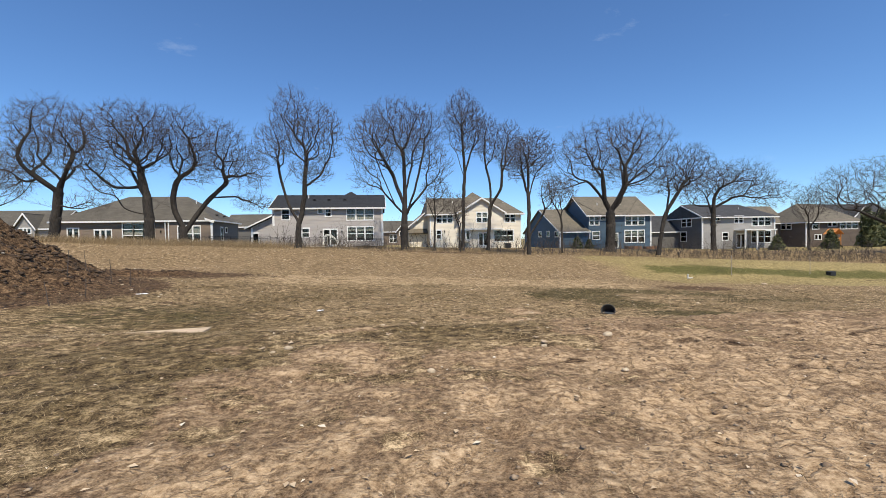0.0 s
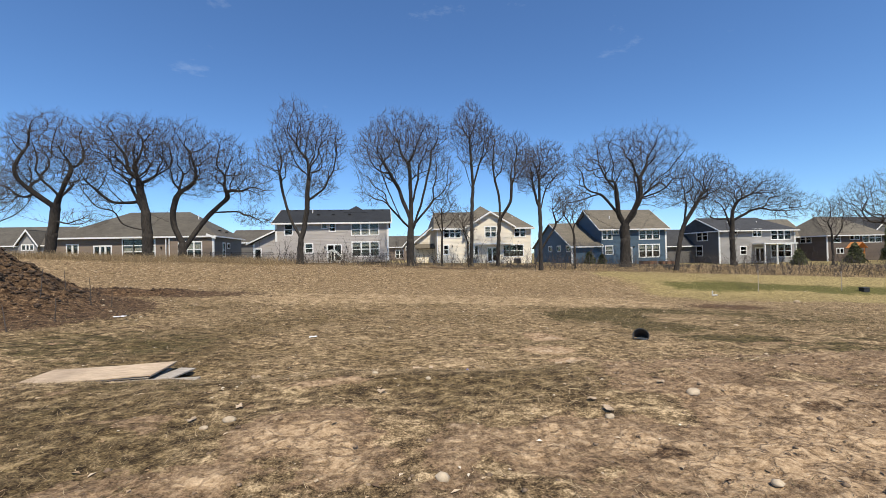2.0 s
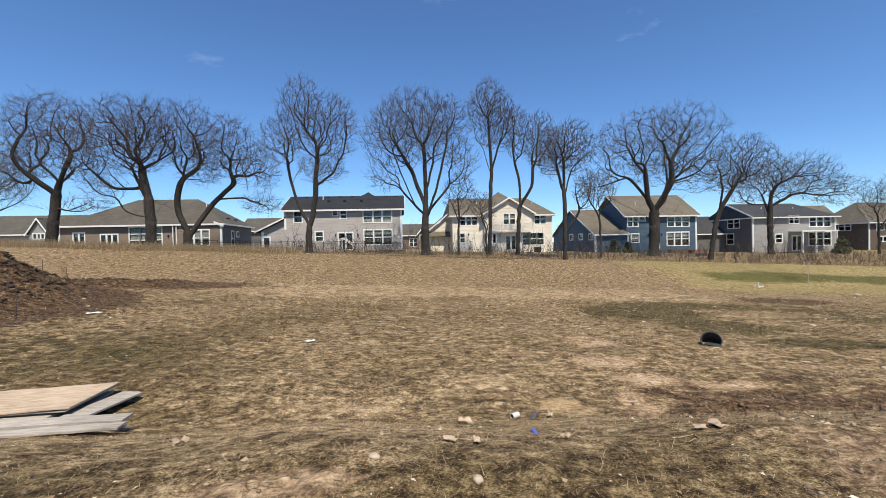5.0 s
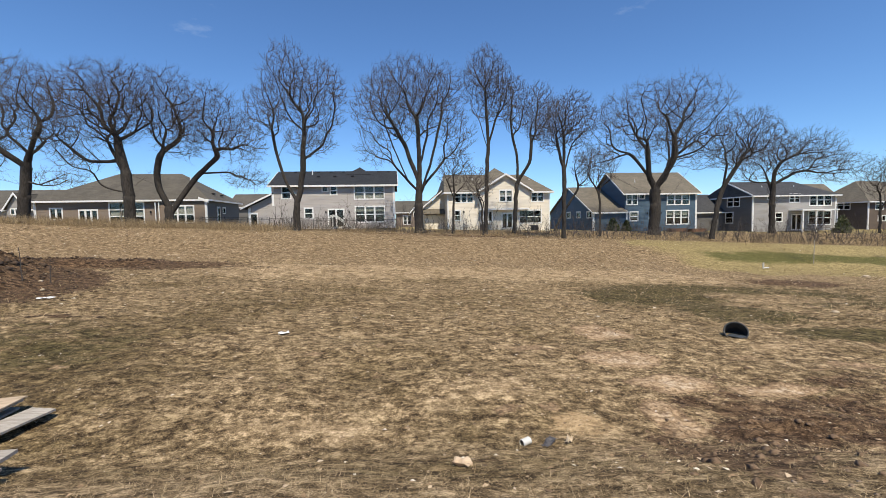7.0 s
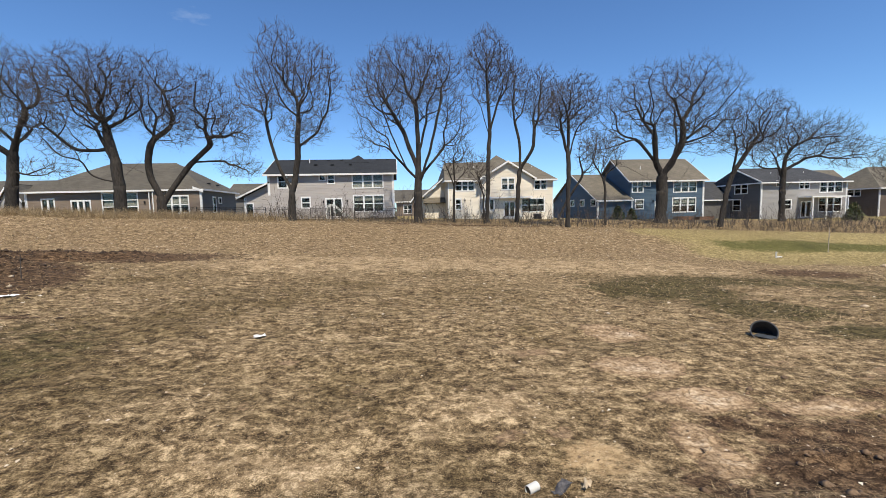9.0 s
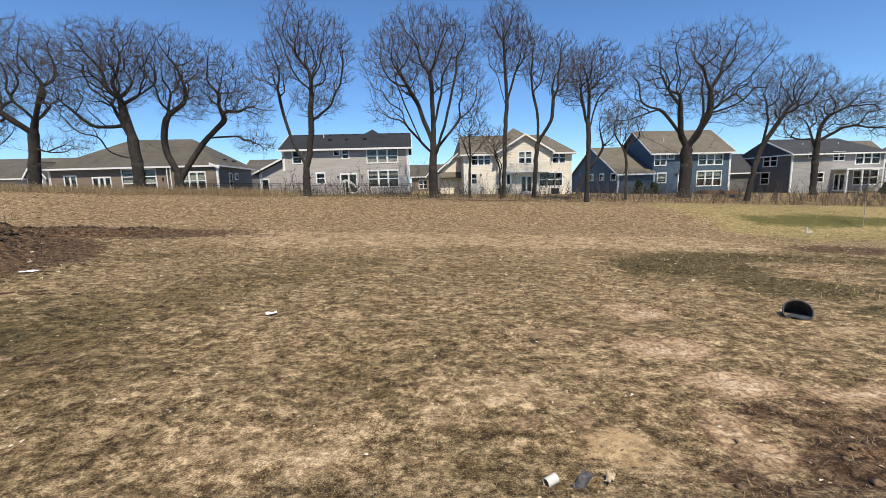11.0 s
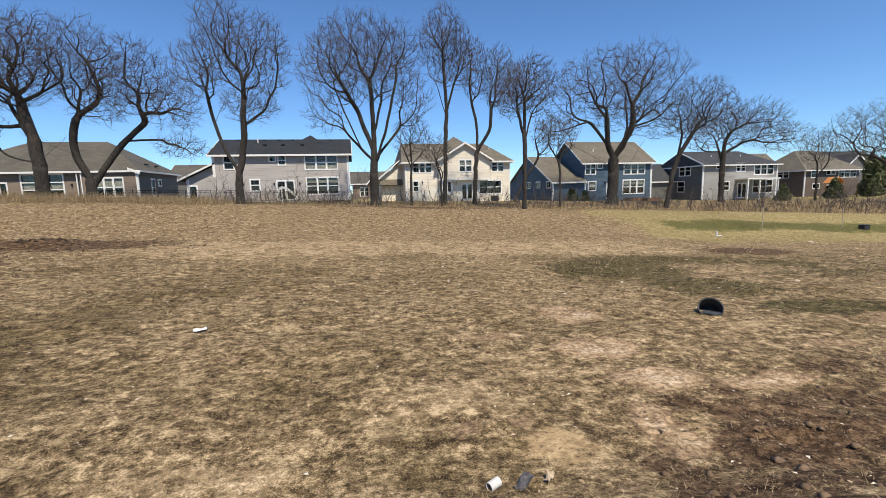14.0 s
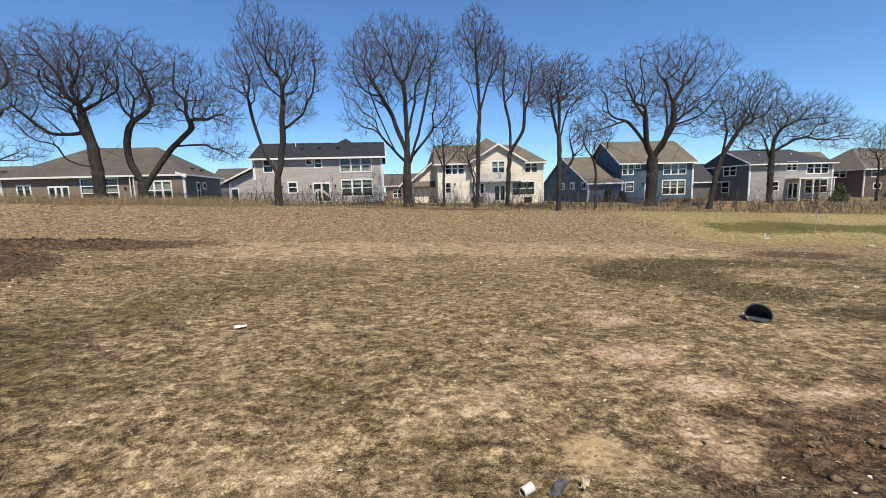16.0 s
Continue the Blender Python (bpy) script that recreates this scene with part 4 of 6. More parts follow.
            part("room_shade_sheet", bm, M_ROOM_SHADE, fr)
            if blind:
                bm = bmesh.new()
                zz = z1
                while zz > z1 - (z1 - z0) * blind:
                    bx(bm, a + 0.03, b - 0.03, 0.12, 0.135, zz - 0.07, zz - 0.008)
                    zz -= 0.075
                bmesh.ops.translate(bm, verts=bm.verts, vec=-self.off)
                part("blind", bm, M_BLIND, fr)

    def roof(self, polys, material, t=0.14, label=""):
        for pts in polys:
            bm = bmesh.new()
            slab(bm, pts, t)
            self.add("roof", bm, material, label)

    def gable_x(self, x0, x1, y0, y1, z, h, material, over=0.45, side=0.35):
        """A gable roof whose ridge runs along x."""
        ym, k = (y0 + y1) / 2, h / ((y1 - y0) / 2)
        self.roof([[(x0 - side, y0 - over, z - over * k), (x1 + side, y0 - over, z - over * k), (x1 + side, ym, z + h), (x0 - side, ym, z + h)],
                   [(x0 - side, ym, z + h), (x1 + side, ym, z + h), (x1 + side, y1 + over, z - over * k), (x0 - side, y1 + over, z - over * k)]], material)
        self.gutter(x0 - side, x1 + side, y0 - over, z - over * k)
        for x in (x0 - side, x1 + side):
            self.rake((x, y0 - over, z - over * k), (x, ym, z + h))

    def hip(self, x0, x1, y0, y1, z, h, r0, r1, material, over=0.45, gutters=True):
        ym = (y0 + y1) / 2
        k = h / ((y1 - y0) / 2)
        e = z - over * k
        a, b, c, d = (x0 - over, y0 - over, e), (x1 + over, y0 - over, e), (x1 + over, y1 + over, e), (x0 - over, y1 + over, e)
        p, q = (r0, ym, z + h), (r1, ym, z + h)
        if abs(r1 - r0) < 0.05:
            self.roof([[a, b, p], [b, c, p], [c, d, p], [d, a, p]], material)
        else:
            self.roof([[a, b, q, p], [b, c, q], [c, d, p, q], [d, a, p]], material)
        if not gutters:
            return
        self.gutter(x0 - over, x1 + over, y0 - over, e)
        self.gutter_y(x0 - over, y0 - over, y1 + over, e)
        self.gutter_y(x1 + over, y0 - over, y1 + over, e)

    def gutter(self, x0, x1, y, z):
        bm = bmesh.new()
        box(bm, x0, x1, y - 0.09, y + 0.02, z - 0.20, z + 0.0)
        self.add("gutter", bm, M_TRIM, "white gutter board")

    def gutter_y(self, x, y0, y1, z):
        bm = bmesh.new()
        box(bm, x - 0.04, x + 0.04, y0, y1, z - 0.20, z + 0.0)
        self.add("gutter", bm, M_TRIM, "white gutter board")

    def rake(self, a, b, w=0.20):
        a, b = Vector(a), Vector(b)
        bm = bmesh.new()
        nrm = Vector((0, 0.045, 0)) if abs(a.x - b.x) > abs(a.y - b.y) else Vector((0.045, 0, 0))
        dn = Vector((0, 0, -w))
        q = [a - nrm, b - nrm, b - nrm + dn, a - nrm + dn]
        r = [p + nrm * 2 for p in q]
        f, k = [bm.verts.new(p) for p in q], [bm.verts.new(p) for p in r]
        bm.faces.new(f); bm.faces.new(k[::-1])
        for i in range(4):
            bm.faces.new((f[i], k[i], k[(i + 1) % 4], f[(i + 1) % 4]))
        self.add("rake_board", bm, M_TRIM, "white rake board")

    def corner(self, x, y, z0, z1, w=0.13):
        bm = bmesh.new()
        box(bm, x - w, x + w, y - 0.03, y + w, z0, z1)
        self.add("corner_board", bm, M_TRIM, "white corner board")

    def vent(self, x, y, z, h=0.45, r=0.06, m=None):
        bm = bmesh.new()
        bmesh.ops.create_cone(bm, cap_ends=True, segments=10, radius1=r, radius2=r, depth=h, matrix=Matrix.Translation((x, y, z + h / 2 - 0.1)))
        self.add("vent_pipe", bm, m or M_TRIM)

    def box_vent(self, x, y, z):
        bm = bmesh.new()
        box(bm, x - 0.2, x + 0.2, y - 0.15, y + 0.2, z, z + 0.16)
        self.add("roof_vent", bm, M_DARK, "low black roof vent")

    def lamp(self, x, y, z):
        bm = bmesh.new()
        box(bm, x - 0.08, x + 0.08, y - 0.16, y, z - 0.14, z + 0.14)
        bmesh.ops.bevel(bm, geom=bm.edges, offset=0.03, segments=2, affect='EDGES')
        self.add("wall_lamp", bm, M_DARK, "small dark wall lantern")

    def storeys(self, x0, x1, y0, y1, z0, z1, material, front=(), left=(), right=(), side_material=None, gable_l=None, gable_r=None):
        """Four walls with windows: front, left and right rows are (u0, u1, z0, z1, cols, rows, blind)."""
        sm = side_material or material
        h = [w[:4] for w in front]
        self.wall("front", x0, x1, y0, z0, z1, material, h)
        self.wall("back", x0, x1, y1, z0, z1, sm)
        self.wall("left", y0 + 0.16, y1 - 0.16, x0, z0, z1, sm, [w[:4] for w in left], gable=gable_l)
        self.wall("right", y0 + 0.16, y1 - 0.16, x1, z0, z1, sm, [w[:4] for w in right], gable=gable_r)
        for face, plane, rows in (("front", y0, front), ("left", x0, left), ("right", x1, right)):
            for w in rows:
                self.window(face, plane, *w[:4], *w[4:7], door=len(w) > 7)


def grey_house():
    h = House("two-storey warm grey sided house with black roof and white trim", (-7, 60, 2.4))
    b = 2.3
    h.storeys(-14.3, 0.1, 60, 70, b, 7.55, M_GREY_SIDING,
              [(-13.15, -12.25, 6.1, 7.4, 1, 2, 0.0), (-8.45, -7.9, 6.9, 7.4, 1, 1, 0.5), (-7.5, -6.85, 6.5, 7.4, 1, 2, 0.0), (-4.65, -1.2, 5.95, 7.38, 3, 2, 0.95),
               (-10.6, -9.75, 3.72, 4.8, 1, 2, 0.0), (-7.8, -6.1, 2.6, 4.6, 2, 1, 0.0, "door"), (-4.6, -1.2, 3.15, 4.9, 3, 2, 0.3)],
              gable_l=(65, 9.75), gable_r=(65, 9.75))
    h.gable_x(-14.3, 0.1, 60, 70, 7.75, 2.1, M_ROOF_BLACK, 0.4, 0.45)
    h.hip(-5.9, -2.9, 63.6, 68.6, 9.3, 1.2, -4.4, -4.4, M_ROOF_BLACK, 0.1, False)
    h.corner(0.05, 59.98, b, 7.5)
    h.corner(-14.25, 59.98, 5.2, 7.5)
    # lower garage wing under a sloping roof
    h.wall("front", -17.15, -14.32, 60.4, b, 5.1, M_GREY_SIDING, [(-17.0, -16.3, b + 0.2, 4.25)])
    h.window("front", 60.4, -17.0, -16.3, b + 0.2, 4.25, 1, 1)
    bm = bmesh.new()
    slab(bm, [(-17.15, 60.4, 5.1), (-14.32, 60.4, 5.1), (-14.32, 60.4, 6.45)], 0.15)
    h.add("gable_wall", bm, M_GREY_SIDING)
    h.wall("left", 60.56, 67.4, -17.15, b, 5.1, M_GREY_SIDING)
    h.roof([[(-17.95, 59.9, 5.0), (-14.2, 59.9, 6.8), (-14.2, 67.8, 6.8), (-17.95, 67.8, 5.0)]], M_ROOF_BLACK)
    h.rake((-17.95, 59.88, 5.0), (-14.35, 59.88, 6.73))
    h.corner(-17.1, 60.38, b, 5.0)
    for x in (-12.5, -9.6, -8.0, -6.4, -1.9, -0.6):
        h.box_vent(x, 64.6, 9.62)
    for x in (-9.3, -7.3, -5.1):
        h.box_vent(x, 62.6, 8.85)
    h.vent(-10.2, 63.6, 9.2, 0.7)
    for x in (-11.35, -8.15, -5.4):
        h.lamp(x, 60, 4.35)


def cream_house():
    h = House("two-storey cream sided house with a tan shingle roof and front gable", (14, 63, 1.6))
    b = 1.5
    h.storeys(7.0, 21.0, 63, 73, b, 6.95, M_CREAM,
              [(8.1, 10.4, 5.5, 6.82, 3, 2, 0.2), (18.55, 20.1, 5.5, 6.78, 2, 2, 0.0), (8.05, 8.65, 3.15, 4.33, 1, 2, 0.0),
               (14.45, 15.75, 2.0, 3.82, 2, 1, 0.0, "door"), (16.8, 17.7, 2.62, 4.2, 1, 2, 0.0), (17.85, 18.75, 2.62, 4.2, 1, 2, 0.0), (18.9, 19.75, 2.62, 4.2, 1, 2, 0.0)],
              gable_l=(68, 9.2))
    h.hip(7.0, 21.0, 63, 73, 7.0, 2.6, 7.2, 18.9, M_ROOF_TAN, 0.45)
    # upper bay over the patio, with its own gable
    h.wall("front", 11.3, 17.95, 62.2, 4.55, 7.0, M_CREAM, [(13.95, 15.5, 5.5, 6.85)], gable=(14.65, 8.95))
    h.window("front", 62.2, 13.95, 15.5, 5.5, 6.85, 2, 2, 0.4)
    h.wall("left", 62.36, 63, 11.3, 4.55, 7.0, M_CREAM)
    h.wall("right", 62.36, 63, 17.95, 4.55, 7.0, M_CREAM)
    bm = bmesh.new(); box(bm, 11.25, 18.0, 62.15, 63.0, 4.36, 4.55); h.add("bay_floor", bm, M_TRIM)
    h.roof([[(10.85, 61.8, 6.86), (14.65, 61.8, 9.12), (14.65, 68, 9.12), (10.85, 68, 6.86)], [(18.4, 61.8, 6.86), (14.65, 61.8, 9.12), (14.65, 68, 9.12), (18.4, 68, 6.86)]], M_ROOF_TAN)
    h.rake((10.85, 61.78, 6.86), (14.65, 61.78, 9.12), 0.24)
    h.rake((18.4, 61.78, 6.86), (14.65, 61.78, 9.12), 0.24)
    h.hip(11.2, 18.2, 65.2, 71.4, 7.9, 2.7, 14.7, 14.7, M_ROOF_TAN, 0.1, False)
    # box window
    bm = bmesh.new(); box(bm, 11.6, 12.95, 62.45, 63, 2.55, 2.85); h.add("bay_sill", bm, M_CREAM)
    bm = bmesh.new(); box(bm, 11.6, 12.95, 62.45, 63, 4.25, 4.4); h.add("bay_head", bm, M_CREAM)
    h.window("front", 62.45, 11.75, 12.85, 2.95, 4.15, 2, 1)
    # side wing
    h.wall("front", 4.2, 6.98, 66, b, 4.9, M_CREAM)
    bm = bmesh.new(); slab(bm, [(4.2, 66, 4.9), (6.98, 66, 4.9), (6.98, 66, 7.2)], 0.15); h.add("gable_wall", bm, M_CREAM)
    h.wall("left", 66.16, 72.8, 4.2, b, 4.9, M_CREAM)
    h.roof([[(3.7, 65.6, 4.85), (6.98, 65.6, 7.55), (6.98, 73, 7.55), (3.7, 73, 4.85)]], M_ROOF_TAN)
    h.rake((3.7, 65.58, 4.85), (6.95, 65.58, 7.5))
    h.roof([[(4.0, 65.2, 4.05), (6.98, 65.2, 4.05), (6.98, 66, 4.75), (4.0, 66, 4.75)]], M_ROOF_TAN)
    h.corner(7.1, 62.98, b, 6.8, 0.07); h.corner(20.95, 62.98, b, 6.8, 0.07)
    for x, z in ((11.0, 8.6), (19.2, 8.4)):
        h.vent(x, 66.2, z, 0.5)
    h.lamp(9.2, 63, 4.2)


def blue_house():
    h = House("slate blue two-storey house with a low garage wing and tan roof", (36, 65, 1.2))
    b = 0.9
    h.storeys(33.2, 44.3, 65.3, 75, b, 6.55, M_BLUE,
              [(33.5, 35.0, 4.95, 6.35, 2, 2, 0.5), (35.4, 36.1, 5.75, 6.35, 1, 1, 0.3), (39.75, 43.1, 4.85, 6.15, 3, 2, 0.3), (34.0, 35.1, 2.6, 3.75, 1, 2, 0.8),
               (37.0, 38.3, 1.2, 3.4, 2, 1, 0.5, "door"), (39.65, 43.05, 2.0, 3.85, 3, 2, 0.3)],
              gable_l=(70.15, 9.9), gable_r=(70.15, 9.9))
    h.gable_x(33.2, 44.3, 65.3, 75, 6.75, 3.25, M_ROOF_TAN, 0.45, 0.5)
    h.storeys(28.2, 33.18, 65.0, 81.6, b, 4.0, M_BLUE, [],
              [(72.8, 74.1, 3.2, 4.0 - 0.02, 1, 1, 0.6), (69.2, 70.5, 3.2, 3.95, 1, 1, 0.6), (65.6, 66.9, 3.15, 3.9, 1, 1, 0.6)], gable_l=(73.3, 8.0))
    h.gable_x(28.2, 33.0, 65.0, 81.6, 4.05, 4.0, M_ROOF_TAN, 0.4, 0.3)
    h.corner(28.25, 64.97, b, 3.95); h.corner(44.25, 65.27, b, 6.5); h.corner(33.25, 64.97, b, 3.95, 0.1)
    for x in (36.6, 38.7):
        h.lamp(x, 65.3, 3.6)
    for x in (36.0, 40.2):
        h.vent(x, 67.6, 8.3, 0.5)


def slate_house():
    h = House("two-storey grey house with charcoal roof and white pergola porch", (65, 70, 0.5))
    b = 0.3
    h.storeys(57.8, 73.0, 70, 80, b, 6.3, M_SLATE,
              [(68.2, 72.1, 4.5, 6.2, 3, 2, 0.1), (64.5, 66.2, 5.1, 6.25, 2, 2, 0.4), (60.5, 61.4, 5.6, 6.25, 1, 1, 0.2), (62.0, 63.1, 1.95, 3.25, 1, 2, 0.2),
               (68.1, 72.1, 1.35, 3.45, 3, 2, 0.2), (65.0, 66.6, 0.6, 2.9, 2, 1, 0.0, "door")],
              # left wall in a darker copy of the front: its shade is in the colour
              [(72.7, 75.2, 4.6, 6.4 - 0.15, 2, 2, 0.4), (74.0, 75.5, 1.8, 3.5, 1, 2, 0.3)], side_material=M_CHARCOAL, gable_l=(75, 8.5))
    h.hip(57.8, 73.0, 70, 80, 6.4, 2.4, 57.6, 70.0, M_ROOF_DARK, 0.5)
    h.rake((57.3, 69.5, 6.3), (57.3, 75, 8.8))
    h.corner(57.85, 69.97, b, 6.2); h.corner(72.95, 69.97, b, 6.2)
    bm = bmesh.new(); box(bm, 64.3, 71.0, 67.6, 70, 3.6, 3.8); h.add("porch_beam", bm, M_TRIM, "white porch frame")
    for x in (64.6, 67.0, 70.7):
        bm = bmesh.new(); box(bm, x - 0.1, x + 0.1, 67.7, 67.9, b - 0.2, 3.6); h.add("porch_post", bm, M_TRIM)
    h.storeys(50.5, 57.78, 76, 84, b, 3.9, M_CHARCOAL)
    h.gable_x(50.5, 57.7, 76, 84, 4.0, 3.0, M_ROOF_DARK, 0.4, 0.3)
    for x in (62.0, 68.0):
        h.vent(x, 72.8, 7.6, 0.5)


def umber_house():
    h = House("two-storey dark brown house with a tan hip roof", (93, 76, 0.2))
    b = -0.6
    h.storeys(86.8, 100.4, 76, 86, b, 5.5, M_TANBROWN,
              [(88.4, 89.9, 3.75, 5.4, 1, 2, 0.2), (92.2, 93.0, 4.3, 5.3, 1, 1, 0), (93.3, 94.3, 4.3, 5.3, 1, 1, 0), (95.2, 99.5, 3.7, 5.35, 3, 2, 0.2), (92.3, 94.3, -0.3, 2.1, 2, 1, 0.4, "door"), (89.0, 90.5, 1.6, 2.45, 2, 1, 0.2)],
              [(79.2, 81.4, 3.85, 5.3, 2, 2, 0.4)])
    h.hip(86.8, 100.4, 76, 86, 5.6, 3.7, 90.0, 95.0, M_ROOF_TAN, 0.6)
    h.storeys(78.0, 86.78, 81.5, 90, b, 5.5, M_TANBROWN)
    h.gable_x(78.0, 88.0, 81.5, 90, 5.6, 3.6, M_ROOF_TAN, 0.5, 0.4)
    h.corner(86.85, 75.97, b, 5.4)
    for x in (90.5, 96.5):
        h.vent(x, 78.6, 7.2, 0.5)


def brown_house():
    h = House("long single-storey brown house with a wide weathered hip roof", (-32, 63, 3.2))
    b = 2.9
    h.storeys(-42.1, -28.4, 62.75, 73.4, b, 6.3, M_BROWN,
              [(-40.4, -39.2, 4.1, 5.3, 2, 1, 0.3), (-37.25, -35.35, 3.2, 5.05, 3, 1, 0.0, "door"), (-33.9, -32.75, 3.55, 5.9, 1, 3, 0.7), (-32.6, -31.5, 3.55, 5.9, 1, 3, 0.7), (-31.35, -30.15, 3.55, 5.9, 1, 3, 0.7)])
    h.storeys(-28.38, -22.8, 62.5, 73.4, b, 6.3, M_BROWN, [(-27.05, -24.35, 3.5, 5.4, 3, 2, 0.6)], [],
              # the right wall is dark grey, the front brown
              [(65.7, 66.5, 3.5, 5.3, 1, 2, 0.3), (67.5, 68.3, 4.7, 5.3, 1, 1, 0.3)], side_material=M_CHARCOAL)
    h.hip(-42.1, -22.8, 62.7, 73.6, 6.5, 3.5, -35.8, -28.0, M_ROOF_BROWN, 0.38)
    h.corner(-42.05, 62.72, b, 6.1); h.corner(-22.85, 62.47, b, 6.1)
    h.rake((-23.6, 62.25, 6.55), (-22.45, 62.25, 6.1), 0.3)
    for x in (-28.6, -28.2):
        bm = bmesh.new(); box(bm, x - 0.05, x + 0.05, 62.35, 62.45, b, 6.0); h.add("downspout", bm, M_TRIM, "white downspout")
    h.vent(-26.2, 66.4, 8.9, 0.6); h.box_vent(-23.6, 66.8, 7.1); h.box_vent(-23.3, 68.8, 7.0)
    h.lamp(-29.3, 62.75, 4.8)


def distant_house(label, x0, x1, y0, y1, z0, z1, rise, wall_m, roof_m, front=(), gable=None):
    h = House(label, ((x0 + x1) / 2, y0, z0))
    h.storeys(x0, x1, y0, y1, z0, z1, wall_m, front)
    if gable:
        g0, g1 = gable
        h.gable_x(x0, x1, y0, y1, z1, rise, roof_m, 0.4, 0.4)
        gm, gz = (g0 + g1) / 2, z1 + rise * 0.75
        h.wall("front", g0, g1, y0 - 0.6, z0, z1, wall_m, [(gm - 0.8, gm + 0.8, z1 - 1.0, z1 - 0.25)], gable=(gm, gz - 0.1))
        h.window("front", y0 - 0.6, gm - 0.8, gm + 0.8, z1 - 1.0, z1 - 0.25, 3, 1)
        ym = (y0 + y1) / 2
        h.roof([[(g0 - 0.4, y0 - 1, z1 - 0.3), (gm, y0 - 1, gz), (gm, ym, gz), (g0 - 0.4, ym, z1 - 0.3)], [(g1 + 0.4, y0 - 1, z1 - 0.3), (gm, y0 - 1, gz), (gm, ym, gz), (g1 + 0.4, ym, z1 - 0.3)]], roof_m)
        h.rake((g0 - 0.4, y0 - 1.02, z1 - 0.3), (gm, y0 - 1.02, gz), 0.35); h.rake((g1 + 0.4, y0 - 1.02, z1 - 0.3), (gm, y0 - 1.02, gz), 0.35)
    else:
        h.hip(x0, x1, y0, y1, z1, rise, x0 + (x1 - x0) * 0.35, x0 + (x1 - x0) * 0.65, roof_m, 0.5)
    return h


grey_house()
cream_house()
blue_house()
slate_house()
umber_house()
brown_house()
distant_house("far house with a white-trimmed gable and brown roof", -70, -55, 82, 92, 3.6, 6.4, 3.2, M_SLATE, M_ROOF_BROWN, gable=(-60.2, -57.4))
distant_house("far brown house with a low hip roof", -88, -68, 76, 87, 4.0, 6.6, 3.4, M_BROWN, M_ROOF_BROWN)
distant_house("far grey house with brown roof and white gable", -31, -17.5, 92, 102, 2.4, 6.6, 2.6, M_CHARCOAL, M_ROOF_BROWN, [(-23, -21.5, 3.4, 5.2, 2, 2, 0.2)], gable=(-21.5, -18.2))
distant_house("far house seen between two lots, brown roof", 0.5, 9, 96, 106, 1.6, 5.2, 2.4, M_BROWN, M_ROOF_BROWN, [(2, 3.5, 2.6, 4.2, 2, 2, 0.2)], gable=(3.6, 6.4))
distant_house("far dark house with a grey gable roof", 108, 124, 86, 97, -0.5, 6.0, 4.0, M_CHARCOAL, M_ROOF_DARK, gable=(110, 117))


# ---- plants and litter on the ground ----
def lift(p):
    p[:, 2] += land(p[:, 0], p[:, 1])
    return p


def blades(name, label, material, n, area, keep, length, width, flat, seed, category="grass"):
    """Many single grass blades in one mesh. keep: a mask from x and y; flat: how far they lie over."""
    rng = np.random.RandomState(seed)
    x0, x1, y0, y1, power = area
    x = rng.uniform(x0, x1, n)
    y = y0 + (y1 - y0) * rng.uniform(0, 1, n) ** power
    ok = rng.uniform(0, 1, n) < keep(x, y)
    x, y = x[ok], y[ok]
    k = len(x)
    an, ln = rng.uniform(0, 6.283, k), rng.uniform(*length, k)
    w = rng.uniform(*width, k) * 0.5
    lay = rng.uniform(*flat, k)
    base = np.stack([x, y, land(x, y) - 0.004], axis=1)
    side = np.stack([-np.sin(an), np.cos(an), np.zeros(k)], axis=1) * w[:, None]
    tip = base + np.stack([np.cos(an) * lay, np.sin(an) * lay, np.sqrt(np.maximum(0.01, 1 - lay ** 2))], axis=1) * ln[:, None]
    v = np.stack([base - side, base + side, tip], axis=1).reshape(-1, 3)
    f = np.arange(3 * k).reshape(-1, 3)
    tagged(new(name, mesh_np(name, v, f, material)), label, category, kind="stuff")


def straw_keep(x, y):
    strip = smooth01(22, 29, x) * smooth01(37.4, 38.4, y) * (1 - smooth01(40.6, 43.0, y))
    return (1 - 0.85 * strip) * np.clip(1.15 - 1.25 * np.clip(bare(x, y) + 0.15, 0, 1), 0.03, 1) * np.clip(1 - 0.8 * dark_ground(x, y), 0, 1) * np.clip(1.1 - 0.55 * lush(x, y), 0.1, 1) * (0.5 + 0.5 * (wave(x, y, 0.8, 71) > -0.3))


def thatch_keep(x, y):
    return np.clip(lush(x, y) * 1.5 - 0.25, 0.02, 1) * np.clip(1.1 - 1.3 * np.clip(bare(x, y), 0, 1), 0.05, 1)


blades("dry_grass", "short dry straw-coloured grass matted on the ground", M_STRAW, 400000, (-9, 12, 3.2, 21, 1.25), straw_keep, (0.03, 0.12), (0.003, 0.007), (0.93, 0.998), 51)
blades("dry_grass", "short half-green grass thatch on the lot", M_GREEN, 260000, (-10, 13, 3.2, 23, 1.25), thatch_keep, (0.02, 0.07), (0.003, 0.008), (0.85, 0.995), 52)
blades("dry_grass", "dry straw grass over the lower lot and bank", M_STRAW, 120000, (-26, 40, 19, 48, 1.0), straw_keep, (0.08, 0.24), (0.010, 0.024), (0.75, 0.985), 53)
blades("dry_grass", "half-green grass thatch over the lower lot", M_GREEN, 60000, (-26, 42, 20, 44, 1.0), thatch_keep, (0.06, 0.18), (0.010, 0.024), (0.7, 0.98), 54)
